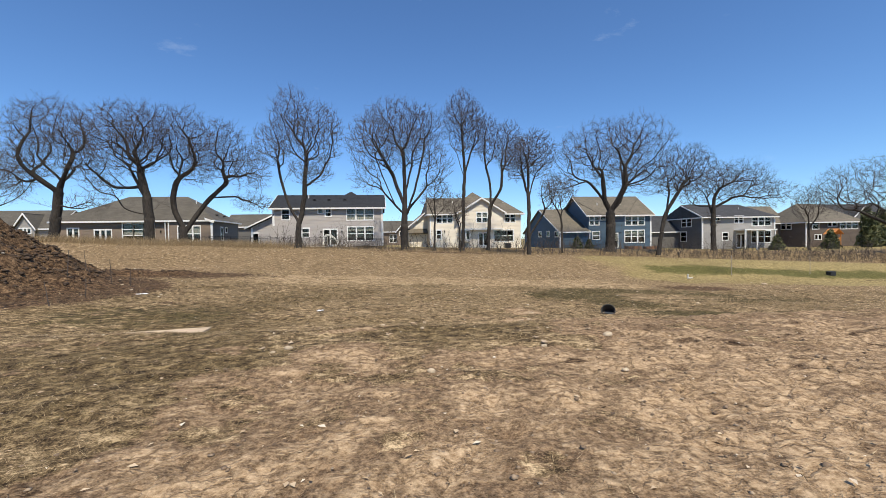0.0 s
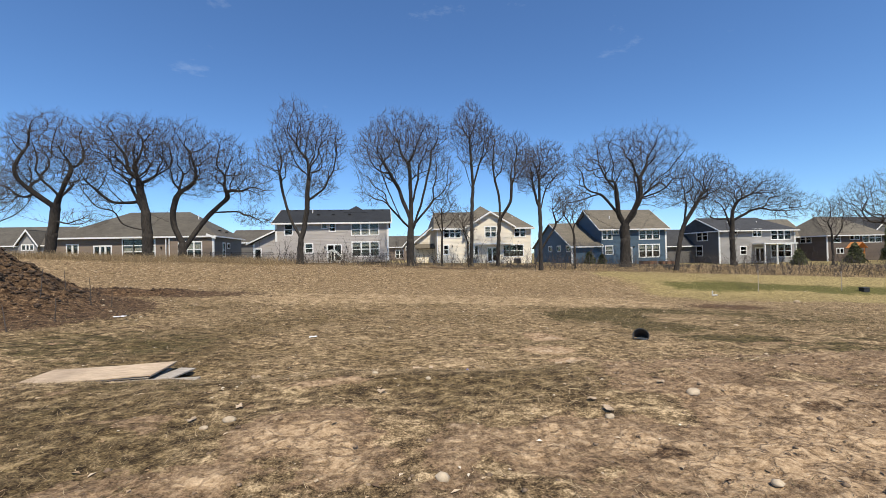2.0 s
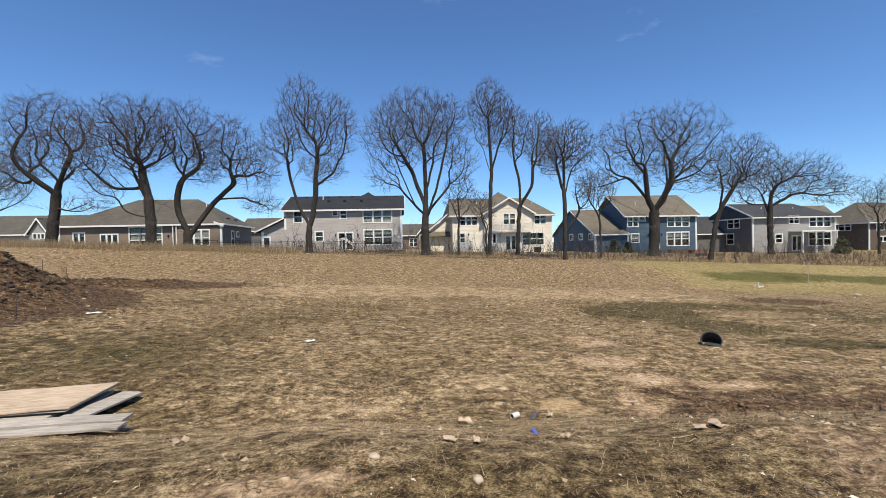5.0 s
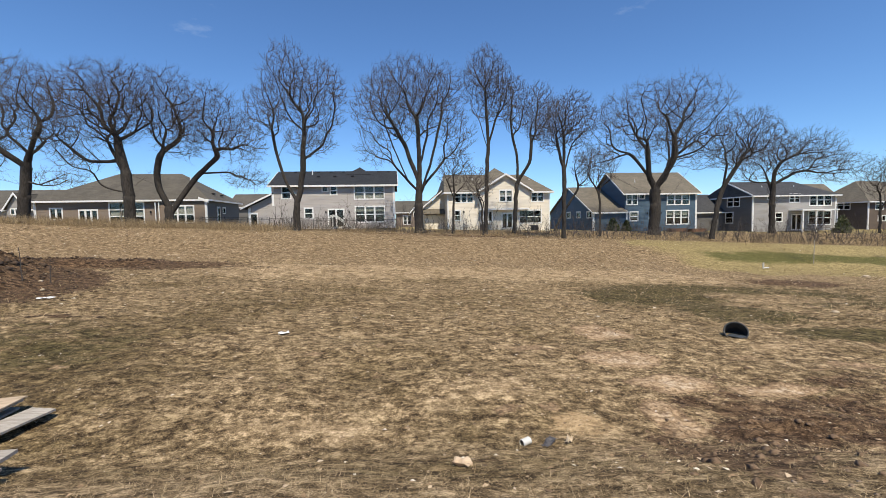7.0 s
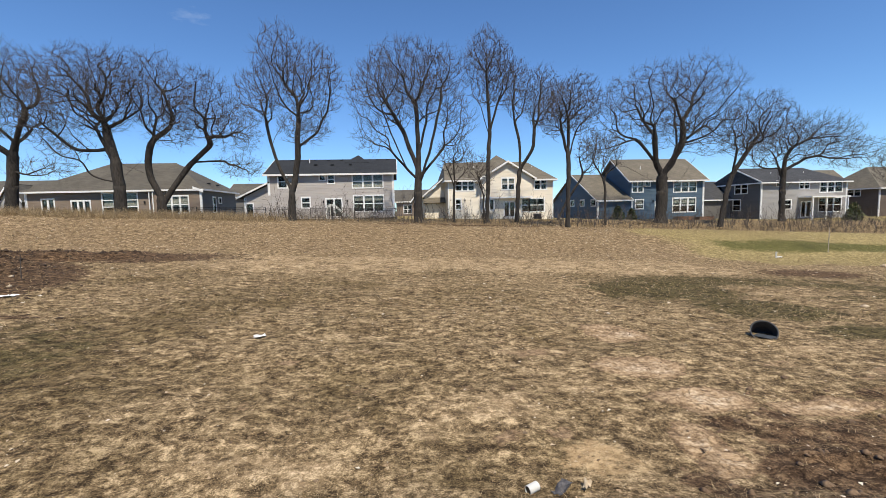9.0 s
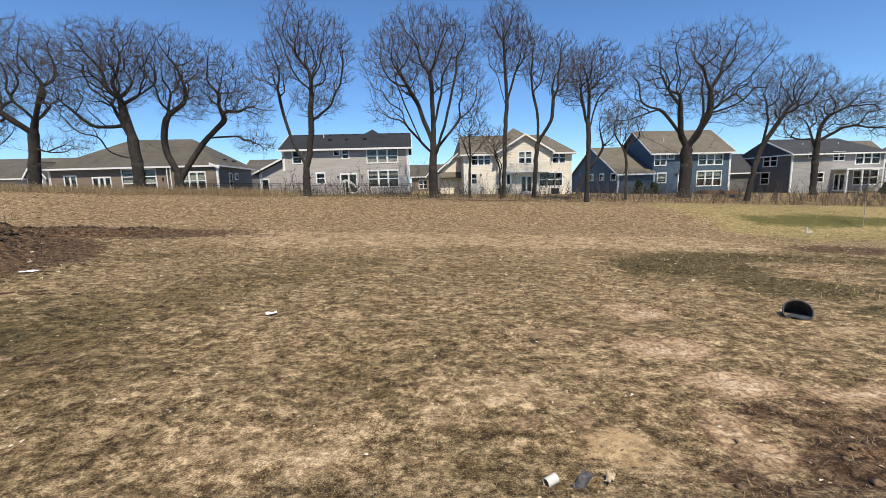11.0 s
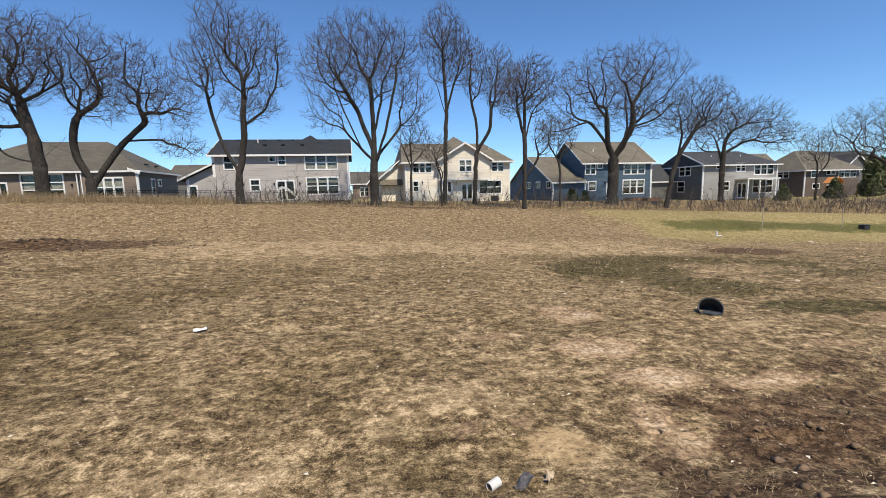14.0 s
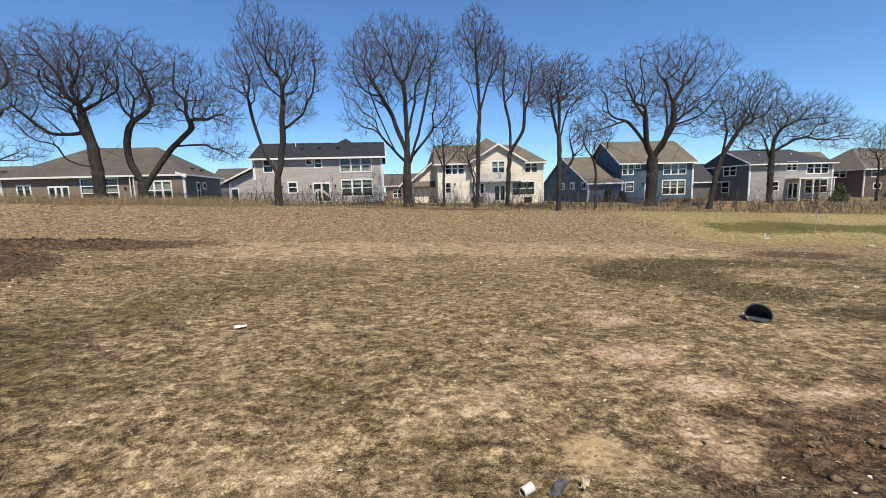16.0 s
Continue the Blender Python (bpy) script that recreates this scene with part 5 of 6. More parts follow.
blades("tall_grass", "tall pale dry grass along the top of the bank", M_STRAW, 110000, (-62, 12, 45.8, 53, 1.0), lambda x, y: 0.07 + 0.93 * (1 - smooth01(-15, -8, x)), (0.15, 1.0), (0.006, 0.016), (0.05, 0.75), 55)
blades("tall_grass", "dry grass and stalks below the trees", M_STRAW, 30000, (8, 76, 48.5, 55, 1.0), lambda x, y: 0.35 + 0.3 * wave(x, y, 4, 77), (0.1, 0.4), (0.010, 0.022), (0.2, 0.8), 56)


def litter(name, label, material, n, area, keep, size, thick, seed, category):
    """Small crumpled pieces: bent leaf quads, or lumps where thick is set."""
    rng = np.random.RandomState(seed)
    x0, x1, y0, y1, power = area
    x = rng.uniform(x0, x1, n)
    y = y0 + (y1 - y0) * rng.uniform(0, 1, n) ** power
    ok = rng.uniform(0, 1, n) < keep(x, y)
    x, y = x[ok], y[ok]
    k = len(x)
    s = size[0] + (size[1] - size[0]) * rng.uniform(0, 1, k) ** 3
    an = rng.uniform(0, 6.283, k)
    c, d = np.cos(an), np.sin(an)
    z = land(x, y)
    if thick:
        o = np.array([(1, 0, 0.1), (0.3, 0.9, 0), (-0.8, 0.5, 0.1), (-0.7, -0.6, 0), (0.4, -0.8, 0.1), (0.1, 0.1, thick), (-0.1, 0, -0.5)])
        o = o[None] * rng.uniform(0.6, 1.3, (k, 7, 3))
        f = np.array([(0, 1, 5), (1, 2, 5), (2, 3, 5), (3, 4, 5), (4, 0, 5), (1, 0, 6), (2, 1, 6), (3, 2, 6), (4, 3, 6), (0, 4, 6)])
    else:
        o = np.array([(1, 0, 0.12), (0.1, 0.55, 0.42), (-0.9, 0.05, 0.1), (0.0, -0.5, 0.3), (0, 0.02, 0.05)])
        o = o[None] * rng.uniform(0.6, 1.35, (k, 5, 3))
        f = np.array([(0, 1, 4), (1, 2, 4), (2, 3, 4), (3, 0, 4)])
    px = (o[:, :, 0] * c[:, None] - o[:, :, 1] * d[:, None]) * s[:, None] + x[:, None]
    py = (o[:, :, 0] * d[:, None] + o[:, :, 1] * c[:, None]) * s[:, None] + y[:, None]
    pz = o[:, :, 2] * s[:, None] + z[:, None]
    m = o.shape[1]
    v = np.stack([px, py, pz], axis=2).reshape(-1, 3)
    faces = (np.arange(k)[:, None, None] * m + f[None]).reshape(-1, 3)
    tagged(new(name, mesh_np(name, v, faces, material)), label, category, kind="stuff")


litter("dead_leaves", "scattered curled dead leaves and wood chips", M_LEAF, 15000, (-9, 14, 3.2, 24, 1.1), lambda x, y: 0.55 + 0.4 * wave(x, y, 2, 61), (0.010, 0.045), 0, 61, "leaves")
litter("dead_leaves", "pale dead leaves over the lower lot and bank", M_LEAF, 52000, (-30, 45, 20, 50, 1.0), lambda x, y: (0.12 + 0.75 * bank(x, y) + 0.3 * smooth01(45, 47, y)) * (1 - 0.85 * np.clip(2 * lawn(x, y), 0, 1)), (0.03, 0.10), 0, 62, "leaves")
litter("clods", "loose clods and crumbs of dry earth", M_CLOD, 12000, (-7, 14, 3.0, 19, 1.2), lambda x, y: np.clip(bare(x, y), 0.03, 0.9), (0.006, 0.034), 0.6, 63, "earth")
litter("clods", "dark clods on the heap of soil", M_SOILCLOD, 13000, (-32, -13, 14, 36, 1.0), lambda x, y: np.clip(heap(x, y), 0, 1) * 0.9, (0.03, 0.19), 0.7, 64, "earth")
litter("clods", "small dark clods along the foot of the bank", M_SOILCLOD, 9000, (-22, -6, 16, 37, 1.0), lambda x, y: np.clip(dark_ground(x, y), 0, 1) * 0.9, (0.02, 0.10), 0.5, 66, "earth")
litter("clods", "turned clods along the muddy ruts", M_MUDCLOD, 16000, (2, 27, 9.5, 32, 1.4), lambda x, y: np.clip(dark_ground(x, y) * 1.2, 0.02, 1), (0.008, 0.075), 0.7, 65, "earth")


def brush():
    """Thin upright stems and scrub below the trees."""
    rng = np.random.RandomState(81)
    A, B, RA, RB = [], [], [], []
    for k in range(1500):
        x = rng.uniform(-13, 75)
        y = rng.uniform(48.0, 57.5)
        z = float(land(x, y))
        h = rng.uniform(0.5, 1.5) + (rng.uniform(0, 1) > 0.8) * rng.uniform(0.5, 2.2)
        p = np.array([x, y, z])
        d = np.array([rng.normal(0, 0.25), rng.normal(0, 0.2), 1.0])
        r = 0.012 + 0.006 * h
        for s in range(4):
            d = d + rng.normal(0, 0.16, 3)
            d /= np.linalg.norm(d)
            q = p + d * h / 4
            A.append(p); B.append(q); RA.append(r * (1 - s * 0.2)); RB.append(r * (0.8 - s * 0.2))
            for m in range(2):
                e = d + rng.normal(0, 0.5, 3)
                e /= np.linalg.norm(e)
                w = q + e * h * rng.uniform(0.12, 0.3)
                A.append(q); B.append(w); RA.append(0.010); RB.append(0.005)
            p = q
    v, f = tubes(np.array(A), np.array(B), np.array(RA), np.array(RB), 3)
    tagged(new("brush", mesh_np("brush", v, f, M_TWIG)), "leafless scrub and thin stems under the trees", "shrubs", kind="stuff")


brush()


def weed_stalks():
    rng = np.random.RandomState(83)
    A, B, RA, RB = [], [], [], []
    for x, y, h in ((-15.5, 24.0, 1.2), (-14.4, 25.5, 1.3), (-13.2, 21.5, 1.0), (-13.8, 26.0, 0.9), (-12.9, 19.0, 0.9), (-16.5, 27, 1.1)):
        p = np.array([x, y, float(land(x, y))])
        d = np.array([rng.normal(0, 0.12), 0, 1.0])
        for s in range(3):
            q = p + d * h / 3
            A.append(p); B.append(q); RA.append(0.022 - s * 0.004); RB.append(0.018 - s * 0.004)
            p, d = q, d + rng.normal(0, 0.08, 3)
    v, f = tubes(np.array(A), np.array(B), np.array(RA), np.array(RB), 5)
    tagged(new("weed_stalks", mesh_np("weed_stalks", v, f, M_TWIG)), "dark dead weed stalks standing in the soil heap", "weeds", kind="stuff")


weed_stalks()


def evergreen(x, y, h, r, seed, round_top=False):
    """A conical evergreen: a short trunk and a crown of many small sprays."""
    rng = np.random.RandomState(seed)
    z = float(land(x, y))
    root = thing("evergreen_shrub", "dense dark green evergreen growing to a blunt point", "shrub", "evergreens by the houses", at=(x, y, z))
    v, f = tubes(np.array([[0, 0, -0.1]]), np.array([[0, 0, h * 0.9]]), np.array([0.05 + r * 0.05]), np.array([0.015]), 7)
    t = new("trunk", mesh_np("trunk", v, f, M_BARK)); t.parent = root
    n = int(1500 + 900 * r)
    u = rng.uniform(0.02, 1, n)
    prof = np.sin(np.clip(u, 0, 1) * 3.14159) ** 0.6 if round_top else np.clip((1 - u) ** 0.75 + 0.05, 0, 1) * smooth01(-0.12, 0.12, u)
    an = rng.uniform(0, 6.283, n)
    rr = r * prof * rng.uniform(0.55, 1.12, n) * (1 + 0.16 * np.sin(an * 3 + u * 9))
    c = np.stack([rr * np.cos(an), rr * np.sin(an), u * h], axis=1)
    s = rng.uniform(0.06, 0.16, n) * (0.6 + 0.4 * h / 2)
    o = rng.normal(0, 1, (n, 3, 3)) * s[:, None, None]
    o[:, 2, 2] += s * 1.2
    v = (c[:, None] + o).reshape(-1, 3)
    g = new("foliage", mesh_np("foliage", v, np.arange(3 * n).reshape(-1, 3), M_NEEDLE)); g.parent = root


evergreen(30.1, 63.0, 1.6, 0.75, 91)
evergreen(32.1, 63.0, 1.3, 0.6, 92)
evergreen(64.9, 62.0, 2.3, 1.0, 93)
evergreen(80.4, 66.0, 3.2, 1.3, 94)
evergreen(91.0, 68.0, 7.2, 1.2, 95)
evergreen(94.5, 69.5, 6.2, 1.3, 96)
evergreen(98.5, 71.0, 6.8, 1.4, 97)


# ---- things on the lot ----
M_PLY = speckled("weathered plywood", (0.34, 0.25, 0.165), (0.60, 0.47, 0.33), 14, 0.85, 0.25, 0.006, (0.25, 1.6, 1), 0.2)
M_BLACKPLASTIC = speckled("dusty black plastic", (0.012, 0.013, 0.015), (0.035, 0.037, 0.04), 12, 0.5, 0.1)
M_SILT = speckled("grey blue silt", (0.022, 0.027, 0.034), (0.065, 0.075, 0.088), 9, 0.55, 0.3)
M_PVC = plain("white pvc", (0.60, 0.60, 0.57), 0.4)
M_STONE = speckled("pale field stone", (0.33, 0.26, 0.175), (0.60, 0.49, 0.35), 14, 0.9, 0.4, 0.01)
M_PAPER = plain("white scrap", (0.80, 0.82, 0.82), 0.6)
M_RAG = speckled("dark muddy cloth", (0.03, 0.03, 0.035), (0.12, 0.115, 0.12), 30, 0.9, 0.6, 0.01)
M_BLUESCRAP = plain("blue plastic", (0.05, 0.09, 0.45), 0.4)
M_ORANGE = plain("orange stained wood", (0.55, 0.22, 0.06), 0.6, 0, 0.2)
M_MULCH = speckled("rust brown timber", (0.12, 0.06, 0.035), (0.22, 0.12, 0.07), 6)


def board(bm, cx, cy, z, lx, ly, t, turn, tilt_x=0.0, tilt_y=0.0, bend=0.0):
    """A sheet with bevelled edges, a little warped."""
    n = 8
    m = pose(cx, cy, z, tilt_x, tilt_y, turn)
    rows = []
    for top in (0, 1):
        for j in range(3):
            for i in range(n + 1):
                u, w = i / n - 0.5, j / 2 - 0.5
                rows.append(bm.verts.new(m @ Vector((u * lx, w * ly, top * t + bend * (4 * u * u) + 0.004 * math.sin(i * 2.1 + j)))))
    k = 3 * (n + 1)

    def at(top, j, i):
        return rows[top * k + j * (n + 1) + i]
    for j in range(2):
        for i in range(n):
            bm.faces.new((at(1, j, i), at(1, j, i + 1), at(1, j + 1, i + 1), at(1, j + 1, i)))
            bm.faces.new((at(0, j, i), at(0, j + 1, i), at(0, j + 1, i + 1), at(0, j, i + 1)))
    for i in range(n):
        for j in (0, 2):
            bm.faces.new((at(0, j, i), at(0, j, i + 1), at(1, j, i + 1), at(1, j, i)))
    for j in range(2):
        for i in (0, n):
            bm.faces.new((at(0, j, i), at(0, j + 1, i), at(1, j + 1, i), at(1, j, i)))


def wood_piece(name, label, material, *spec, category="board"):
    bm = bmesh.new()
    board(bm, *spec)
    return tagged(new(name, finish(bm, name, material)), label, category, "stack of sheets and boards")


PX, PY = -6.62, 13.35
PZ = float(land(PX, PY)) - 0.05
wood_piece("plywood_sheet", "warped weathered plywood sheet on top of the stack", M_PLY, PX, PY, PZ + 0.165, 2.6, 1.25, 0.018, 2, -0.4, -0.8, 0.010)
wood_piece("plywood_sheet", "weathered plywood sheet under the top one", M_GREYWOOD, PX - 0.05, PY + 0.02, PZ + 0.135, 2.6, 1.22, 0.02, 1, -0.3, -0.5)
wood_piece("plywood_sheet", "dark-edged sheet low in the stack", M_BLACKPLASTIC, PX - 0.12, PY + 0.03, PZ + 0.10, 2.5, 1.2, 0.03, 2, -0.2, -0.3)
wood_piece("short_board", "short grey board lying under the sheets", M_GREYWOOD, PX + 0.55, PY - 0.58, PZ + 0.07, 1.0, 0.24, 0.036, 1)
wood_piece("short_board", "short dark board lying under the sheets", M_GREYWOOD, PX - 0.7, PY - 0.56, PZ + 0.07, 1.2, 0.24, 0.034, 1)
wood_piece("slanted_board", "grey board slipping out beside the stack", M_GREYWOOD, PX + 1.46, PY - 0.2, PZ + 0.05, 0.34, 1.5, 0.03, -9, -1.5, 3.0)
wood_piece("long_plank", "long grey plank lying flat before the stack", M_GREYWOOD, -5.95, 12.22, max(float(land(-4.3, 12.1)), float(land(-7.6, 12.1))) + 0.015, 3.6, 0.26, 0.038, 0.5)
wood_piece("bottom_sheet", "muddy sheet at the bottom of the stack", M_GREYWOOD, PX - 0.05, PY, PZ + 0.02, 2.5, 1.2, 0.03, 3)
for sx, sy, sl, sw in ((-4.75, 11.84, 1.5, 0.2), (-4.5, 11.98, 0.9, 0.12)):
    wood_piece("slat", "short grey slat lying before the plank", M_GREYWOOD, sx, sy, float(land(sx, sy - 0.1)) + 0.02, sl, sw, 0.03, 2)


def tub():
    """A black plastic pot half sunk in the ground, open towards the lot's high side."""
    x, y = 9.2, 17.9
    z = float(land(x, y))
    root = thing("plastic_tub", "black plastic tub lying half sunk in the ground", "tub", at=(x, y, z))
    m = pose(0.05, 0.1, 0.06, 52, 0, -34)
    bm = bmesh.new()
    n = 28
    rings = [(r * 0.74, h * 0.74) for r, h in ((0.31, -0.42), (0.345, -0.1), (0.37, 0.18), (0.40, 0.185), (0.40, 0.215), (0.37, 0.22), (0.35, 0.2), (0.325, -0.1), (0.29, -0.40))]
    prev = None
    for r, h in rings:
        cur = [bm.verts.new(m @ Vector((r * math.cos(2 * math.pi * i / n), r * math.sin(2 * math.pi * i / n), h))) for i in range(n)]
        if prev:
            for i in range(n):
                bm.faces.new((prev[i], prev[(i + 1) % n], cur[(i + 1) % n], cur[i]))
        else:
            bm.faces.new(cur)
        prev = cur
    bm.faces.new(prev)
    part("shell", bm, M_BLACKPLASTIC, root, smooth=True)
    bm = bmesh.new()
    bmesh.ops.create_grid(bm, x_segments=12, y_segments=12, size=0.18)
    for v in bm.verts:
        v.co = Vector((v.co.x, v.co.y, 0.03 + 0.02 * math.sin(v.co.x * 17 + v.co.y * 9)))
    part("silt", bm, M_SILT, root, "grey blue silt inside")


tub()


def pipe_stub(x, y, r, length, rx, rz, label, lift_z):
    z = float(land(x, y))
    root = thing("pipe_stub", label, "pipe", at=(x, y, z))
    bm = bmesh.new()
    n = 20
    m = pose(0, 0, lift_z, rx, 0, rz)
    prev = None
    for rad, h in ((r, -length / 2), (r, length / 2), (r * 0.86, length / 2), (r * 0.86, -length / 2)):
        cur = [bm.verts.new(m @ Vector((rad * math.cos(2 * math.pi * i / n), rad * math.sin(2 * math.pi * i / n), h))) for i in range(n)]
        if prev:
            for i in range(n):
                bm.faces.new((prev[i], prev[(i + 1) % n], cur[(i + 1) % n], cur[i]))
        first = cur if prev is None else first
        prev = cur
    for i in range(n):
        bm.faces.new((prev[i], prev[(i + 1) % n], first[(i + 1) % n], first[i]))
    part("pipe", bm, M_PVC, root, smooth=False)
    # black discs near both ends paint the shade of the open bore
    bm = bmesh.new()
    for side in (-0.42, 0.42):
        bmesh.ops.create_circle(bm, cap_ends=True, segments=16, radius=r * 0.85, matrix=m @ Matrix.Translation((0, 0, side * length)))
    part("bore_shade", bm, M_BLACKPLASTIC, root, "black disc standing for the shade inside the pipe")
    return root


pipe_stub(1.54, 12.6, 0.047, 0.13, 87, 115, "short white plastic pipe lying on its side", 0.045)


def elbow_pipe():
    x, y = 28.6, 37.3
    z = float(land(x, y))
    root = thing("standpipe", "white plastic pipe standing up with a flat end", "pipe", at=(x, y, z))
    bm = bmesh.new()
    bmesh.ops.create_cone(bm, cap_ends=True, segments=14, radius1=0.06, radius2=0.055, depth=0.5, matrix=Matrix.Translation((0, 0, 0.2)))
    part("upright", bm, M_PVC, root)
    bm = bmesh.new()
    bmesh.ops.create_cone(bm, cap_ends=True, segments=14, radius1=0.06, radius2=0.05, depth=0.42, matrix=pose(0.26, 0, 0.05, 0, 90, 0))
    part("elbow", bm, M_PVC, root)


elbow_pipe()


def utility_box():
    x, y = 48.4, 40.3
    z = float(land(x, y))
    root = thing("utility_box", "low black ribbed box standing on the lawn", "box", at=(x, y, z))
    bm = bmesh.new()
    box(bm, -0.36, 0.36, -0.26, 0.26, -0.05, 0.38)
    bmesh.ops.bevel(bm, geom=bm.edges, offset=0.03, segments=2, affect='EDGES')
    part("body", bm, M_BLACKPLASTIC, root)
    bm = bmesh.new()
    box(bm, -0.39, 0.39, -0.29, 0.29, 0.384, 0.43)
    bmesh.ops.bevel(bm, geom=bm.edges, offset=0.015, segments=2, affect='EDGES')
    part("lid", bm, M_BLACKPLASTIC, root)


utility_box()


def stone(x, y, r, seed, material=None, label="pale rounded stone half bedded in dirt", flat=0.6):
    rng = random.Random(seed)
    bm = bmesh.new()
    bmesh.ops.create_icosphere(bm, subdivisions=2, radius=r)
    for v in bm.verts:
        n = noise.noise(v.co * (1.7 / r) + Vector((seed, 0, 0)))
        v.co *= 1 + 0.32 * n
        v.co.z *= flat
        v.co.x *= 1.25
    m = pose(x, y, float(land(x, y)) + r * flat * 0.35, 0, 0, rng.uniform(0, 180))
    bmesh.ops.transform(bm, matrix=m, verts=bm.verts)
    tagged(new("stone", finish(bm, "stone", material or M_STONE, True)), label, "stone", "loose stones on the lot")


for k, (x, y, r) in enumerate(((3.19, 7.53, 0.10), (0.06, 6.15, 0.075), (1.86, 7.0, 0.06), (-1.9, 7.5, 0.07), (2.3, 5.6, 0.05), (-2.1, 7.4, 0.05), (-12.9, 24.4, 0.11), (-14.3, 26.2, 0.1), (13.6, 13.2, 0.12), (12.2, 15.6, 0.09), (33, 33.5, 0.28), (-0.5, 9.0, 0.05), (0.2, 8.6, 0.05), (16.5, 21.5, 0.14))):
    stone(x, y, r * 0.72, 100 + k)


def scrap(name, label, material, x, y, w, d, seed, category="litter", up=0.05):
    """A crumpled scrap of sheet with a little thickness."""
    rng = random.Random(seed)
    bm = bmesh.new()
    bmesh.ops.create_grid(bm, x_segments=7, y_segments=5, size=0.5)
    for v in bm.verts:
        q = noise.noise(Vector((v.co.x * 2.2, v.co.y * 2.2, seed)))
        e = noise.noise(Vector((v.co.x * 5, v.co.y * 5, seed + 3)))
        v.co = Vector((v.co.x * w * (1 + 0.2 * e), v.co.y * d * (1 + 0.3 * q), up * (0.5 + q)))
    bmesh.ops.solidify(bm, geom=bm.faces, thickness=0.004)
    m = pose(x, y, float(land(x, y)) + 0.02, 0, 0, rng.uniform(0, 180))
    bmesh.ops.transform(bm, matrix=m, verts=bm.verts)
    tagged(new(name, finish(bm, name, material)), label, category)


scrap("paper_scrap", "white folded paper scrap on the grass", M_PAPER, -2.88, 18.33, 0.24, 0.15, 1, up=0.09)
scrap("paper_scrap", "pale scrap on the grass below the heap", M_PAPER, -11.6, 22.8, 0.4, 0.28, 2)
scrap("cloth_rag", "dark muddy cloth lying by the pipe", M_RAG, 1.86, 12.62, 0.26, 0.12, 3, up=0.06)
scrap("plastic_wrap", "grey scrap of plastic wrap on the dirt", M_STONE, 2.12, 12.6, 0.14, 0.06, 4, up=0.07)
scrap("blue_scrap", "small bright blue plastic scrap in the grass", M_BLUESCRAP, 0.95, 9.75, 0.08, 0.05, 5)
scrap("leaf_clump", "pale clump of torn bark on the grass", M_PLY, 0.55, 11.6, 0.2, 0.1, 6, up=0.07)
scrap("leaf_clump", "pale clump of torn bark on the grass", M_PLY, -2.4, 10.1, 0.14, 0.1, 7, up=0.07)


def stick_pile(x, y, n, spread, seed, label, material):
    """A small loose heap of broken sticks and straw."""
    rng = np.random.RandomState(seed)
    p = np.stack([x + rng.normal(0, spread, n), y + rng.normal(0, spread * 0.6, n), np.zeros(n)], axis=1)
    an, ln = rng.uniform(0, 6.283, n), rng.uniform(0.04, 0.16, n)
    q = p + np.stack([np.cos(an) * ln, np.sin(an) * ln, np.zeros(n)], axis=1)
    p[:, 2] = land(p[:, 0], p[:, 1]) + rng.uniform(0.004, 0.03, n)
    q[:, 2] = land(q[:, 0], q[:, 1]) + rng.uniform(0.004, 0.06, n)
    v, f = tubes(p, q, rng.uniform(0.0015, 0.0045, n), rng.uniform(0.001, 0.003, n), 5)
    tagged(new("stick_pile", mesh_np("stick_pile", v, f, material)), label, "sticks", kind="stuff")


for k, (x, y, n, w) in enumerate(((0.15, 9.35, 16, 0.16), (1.05, 9.4, 45, 0.22), (2.4, 9.35, 22, 0.16), (1.5, 7.6, 90, 0.26), (1.95, 9.0, 26, 0.2), (-0.45, 8.0, 16, 0.14))):
    stick_pile(x, y, n, w, 120 + k, "broken pale sticks and straw heaped on the dirt", M_STRAW)
for k, (x, y, w) in enumerate(((0.1, 9.3, 0.11), (0.3, 9.2, 0.09), (2.5, 9.35, 0.16), (2.3, 9.3, 0.10), (1.93, 7.16, 0.13), (1.9, 7.45, 0.09), (-0.4, 8.15, 0.10), (-1.97, 8.0, 0.11), (-2.3, 7.6, 0.09), (1.1, 9.35, 0.08), (3.02, 7.87, 0.08))):
    scrap("bark_chip", "pale torn flake of bark on the dirt", M_PLY, x, y, w, w * 0.6, 140 + k, "bark", 0.03)


# ---- yard things by the houses ----
def fence():
    x, n = -24.0, 0
    while x < 0.4:
        y = 58.2
        z = float(land(x + 1.2, y))
        root = thing("fence_panel", "black metal picket fence panel behind the bank", "fence", "black metal fence", at=(x, y, z))
        bm = bmesh.new(); box(bm, -0.03, 0.03, -0.03, 0.03, -0.1, 1.35); part("post", bm, M_DARK, root)
        for h in (0.18, 1.0, 1.2):
            bm = bmesh.new(); box(bm, 0.03, 2.41, -0.015, 0.015, h, h + 0.035); part("rail", bm, M_DARK, root)
        for k in range(1, 20):
            bm = bmesh.new(); box(bm, k * 0.12 - 0.009, k * 0.12 + 0.009, -0.032, -0.016, 0.05, 1.25); part("picket", bm, M_DARK, root)
        x += 2.44


fence()


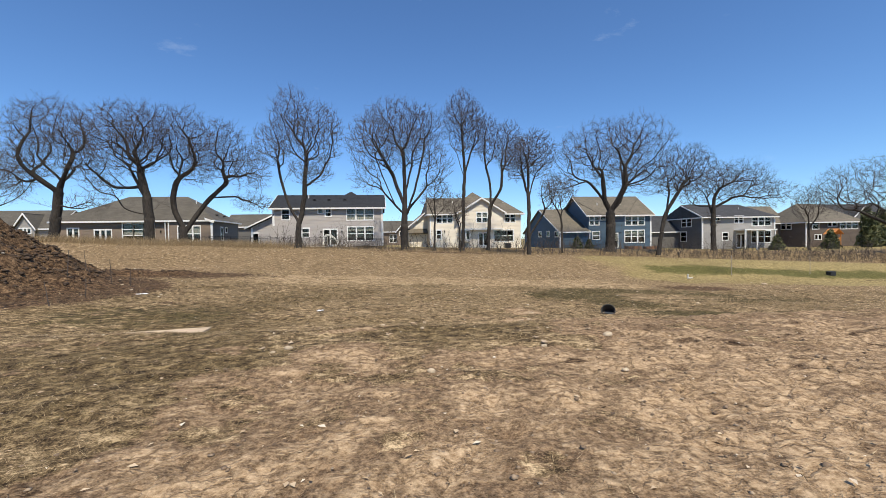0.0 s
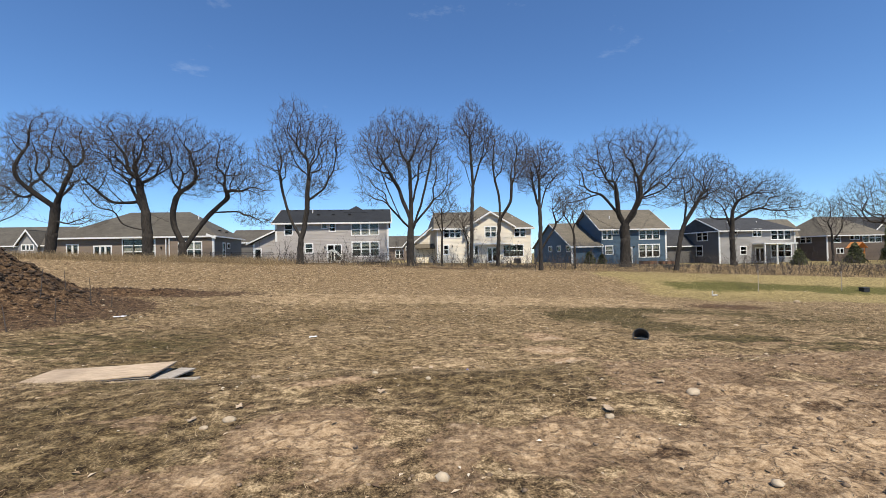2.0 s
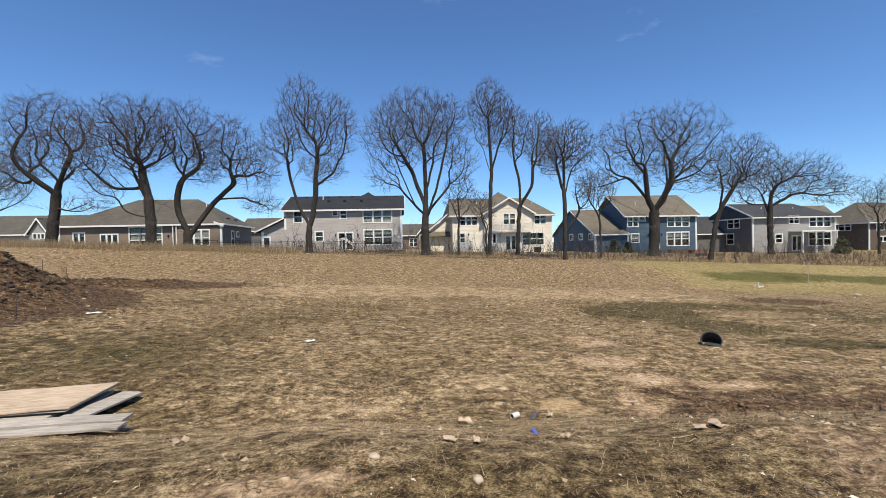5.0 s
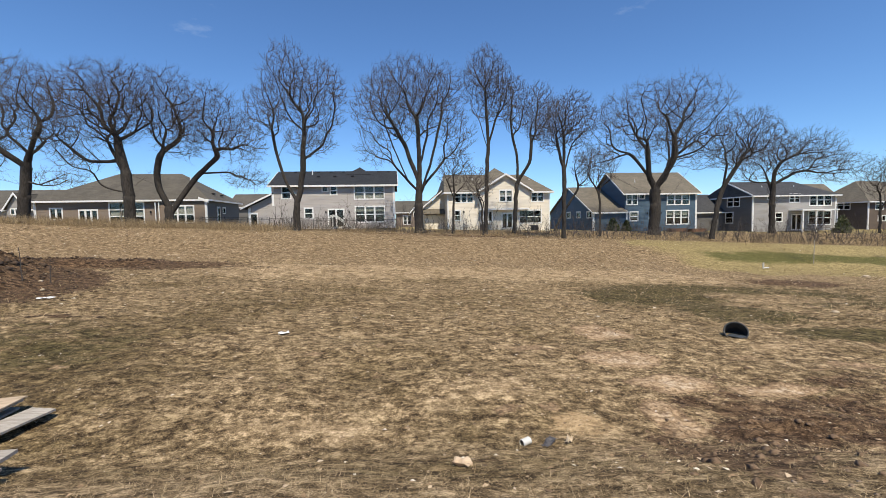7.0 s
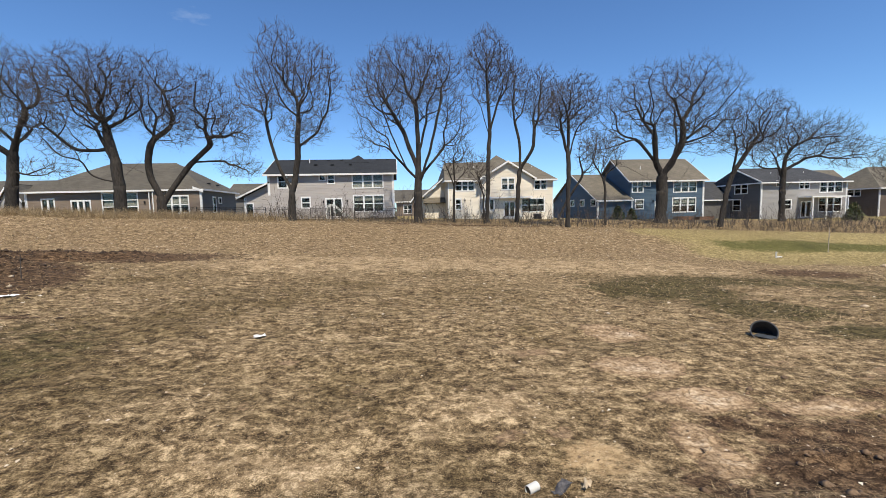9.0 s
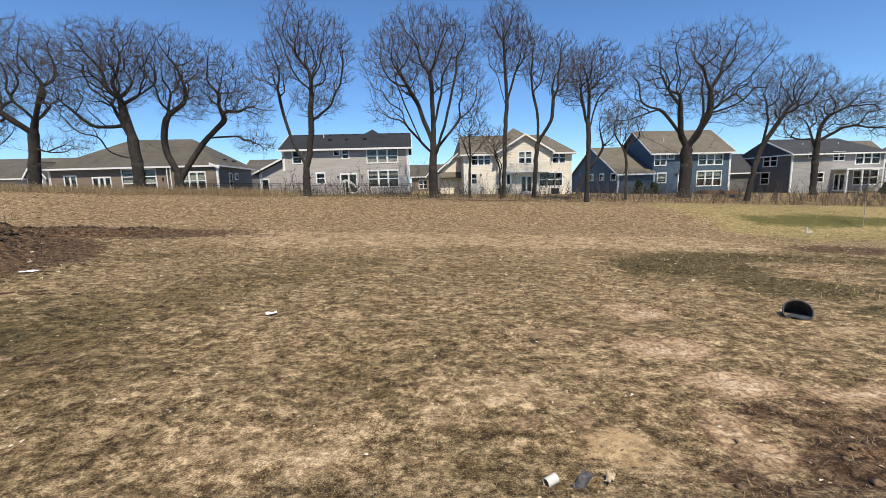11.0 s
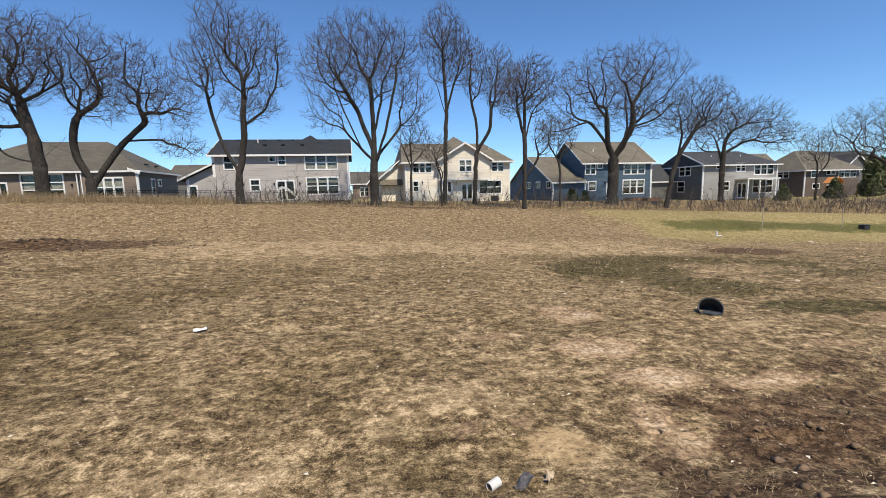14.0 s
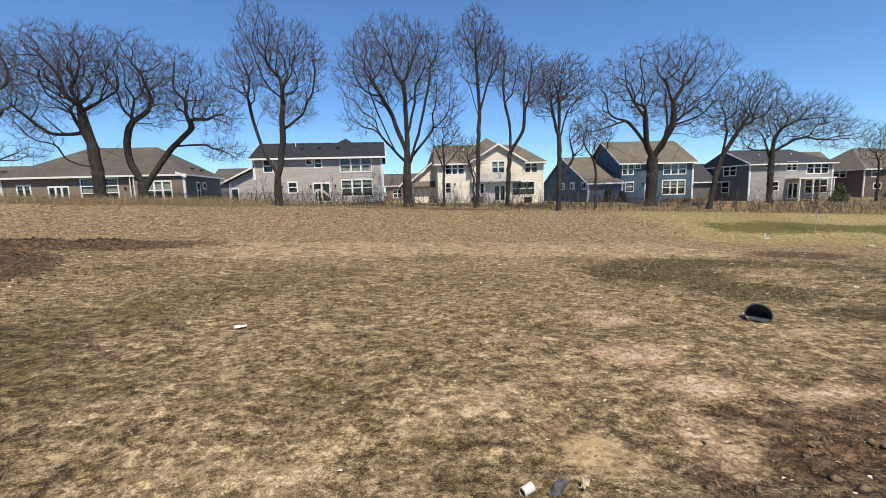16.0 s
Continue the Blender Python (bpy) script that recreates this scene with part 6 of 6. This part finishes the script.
def slide():
    x, y = -6.6, 58.9
    z = float(land(x, y))
    root = thing("playground_slide", "small white plastic playground slide in a yard", "slide", at=(x, y, z))
    for s in (-0.22, 0.22):
        pts = [(-0.9, 1.5), (-0.55, 1.62), (-0.2, 1.55), (0.4, 1.05), (1.0, 0.5), (1.6, 0.12), (2.0, 0.08)]
        bm = bmesh.new()
        for (xa, za), (xb, zb) in zip(pts[:-1], pts[1:]):
            box(bm, -0.5, 0.5, s - 0.04, s + 0.04, -0.12, 0.12, pose((xa + xb) / 2, 0, (za + zb) / 2, 0, -math.degrees(math.atan2(zb - za, xb - xa)), 0) @ Matrix.Diagonal((math.hypot(xb - xa, zb - za) + 0.03, 1, 1, 1)))
        part("side_rail", bm, M_PVC, root)
    bm = bmesh.new()
    for (xa, za), (xb, zb) in zip(pts[1:-1], pts[2:]):
        box(bm, -0.5, 0.5, -0.18, 0.18, -0.02, 0.02, pose((xa + xb) / 2, 0, (za + zb) / 2, 0, -math.degrees(math.atan2(zb - za, xb - xa)), 0) @ Matrix.Diagonal((math.hypot(xb - xa, zb - za), 1, 1, 1)))
    part("chute", bm, M_PVC, root)
    for lx in (-0.95, -0.65):
        for s in (-0.22, 0.22):
            bm = bmesh.new(); box(bm, lx - 0.05, lx + 0.05, s - 0.05, s + 0.05, -0.1, 1.5); part("leg", bm, M_PVC, root)
    for k in range(4):
        bm = bmesh.new(); box(bm, -0.98, -0.9, -0.2, 0.2, 0.25 + k * 0.3, 0.31 + k * 0.3); part("rung", bm, M_PVC, root)


slide()


def playhouse():
    x, y = 88.5, 72.0
    z = float(land(x, y))
    root = thing("playhouse", "orange wooden play tower with a pitched roof", "playhouse", at=(x, y, z))
    for a in (-0.8, 0.8):
        for b in (-0.7, 0.7):
            bm = bmesh.new(); box(bm, a - 0.06, a + 0.06, b - 0.06, b + 0.06, -0.1, 2.9); part("post", bm, M_ORANGE, root)
    bm = bmesh.new(); box(bm, -0.86, 0.86, -0.76, 0.76, 1.3, 1.42); part("deck", bm, M_ORANGE, root)
    for s in (-1, 1):
        bm = bmesh.new()
        slab(bm, [(s * 1.25, -1.0, 2.6), (0, -1.0, 3.7), (0, 1.0, 3.7), (s * 1.25, 1.0, 2.6)], 0.06)
        part("roof", bm, M_ORANGE, root, "orange plank roof")
    for k in range(8):
        bm = bmesh.new(); box(bm, -0.78 + k * 0.2, -0.64 + k * 0.2, -0.72, -0.68, 1.42, 2.0); part("rail_slat", bm, M_ORANGE, root)


playhouse()


def garden_bed(x0, x1, y, label):
    z = float(land((x0 + x1) / 2, y))
    root = thing("raised_bed", label, "planter", at=((x0 + x1) / 2, y, z))
    w = (x1 - x0) / 2
    for s in (-0.5, 0.5):
        bm = bmesh.new(); box(bm, -w, w, s - 0.05, s + 0.05, -0.1, 0.45); part("side_board", bm, M_MULCH, root)
    for s in (-w, w):
        bm = bmesh.new(); box(bm, s - 0.05, s + 0.05, -0.45, 0.45, -0.1, 0.45); part("end_board", bm, M_MULCH, root)
    bm = bmesh.new(); box(bm, -w + 0.05, w - 0.05, -0.45, 0.45, -0.05, 0.36); part("soil", bm, M_RAG, root)


garden_bed(38.3, 40.6, 62.8, "low rust-brown timber bed by the blue house")
garden_bed(41.5, 43.6, 62.8, "low rust-brown timber bed by the blue house")


def outdoor_unit(x, y):
    z = float(land(x, y))
    root = thing("air_conditioner", "grey outdoor cooling unit beside a house wall", "cooling unit", at=(x, y, z))
    bm = bmesh.new(); box(bm, -0.4, 0.4, -0.4, 0.4, 0, 0.75)
    bmesh.ops.bevel(bm, geom=bm.edges, offset=0.04, segments=2, affect='EDGES')
    part("casing", bm, M_RAG, root)
    for k in range(7):
        bm = bmesh.new(); box(bm, -0.36, 0.36, -0.425, -0.405, 0.08 + k * 0.09, 0.12 + k * 0.09); part("louvre", bm, M_DARK, root)


outdoor_unit(11.6, 61.9)
outdoor_unit(18.6, 62.2)
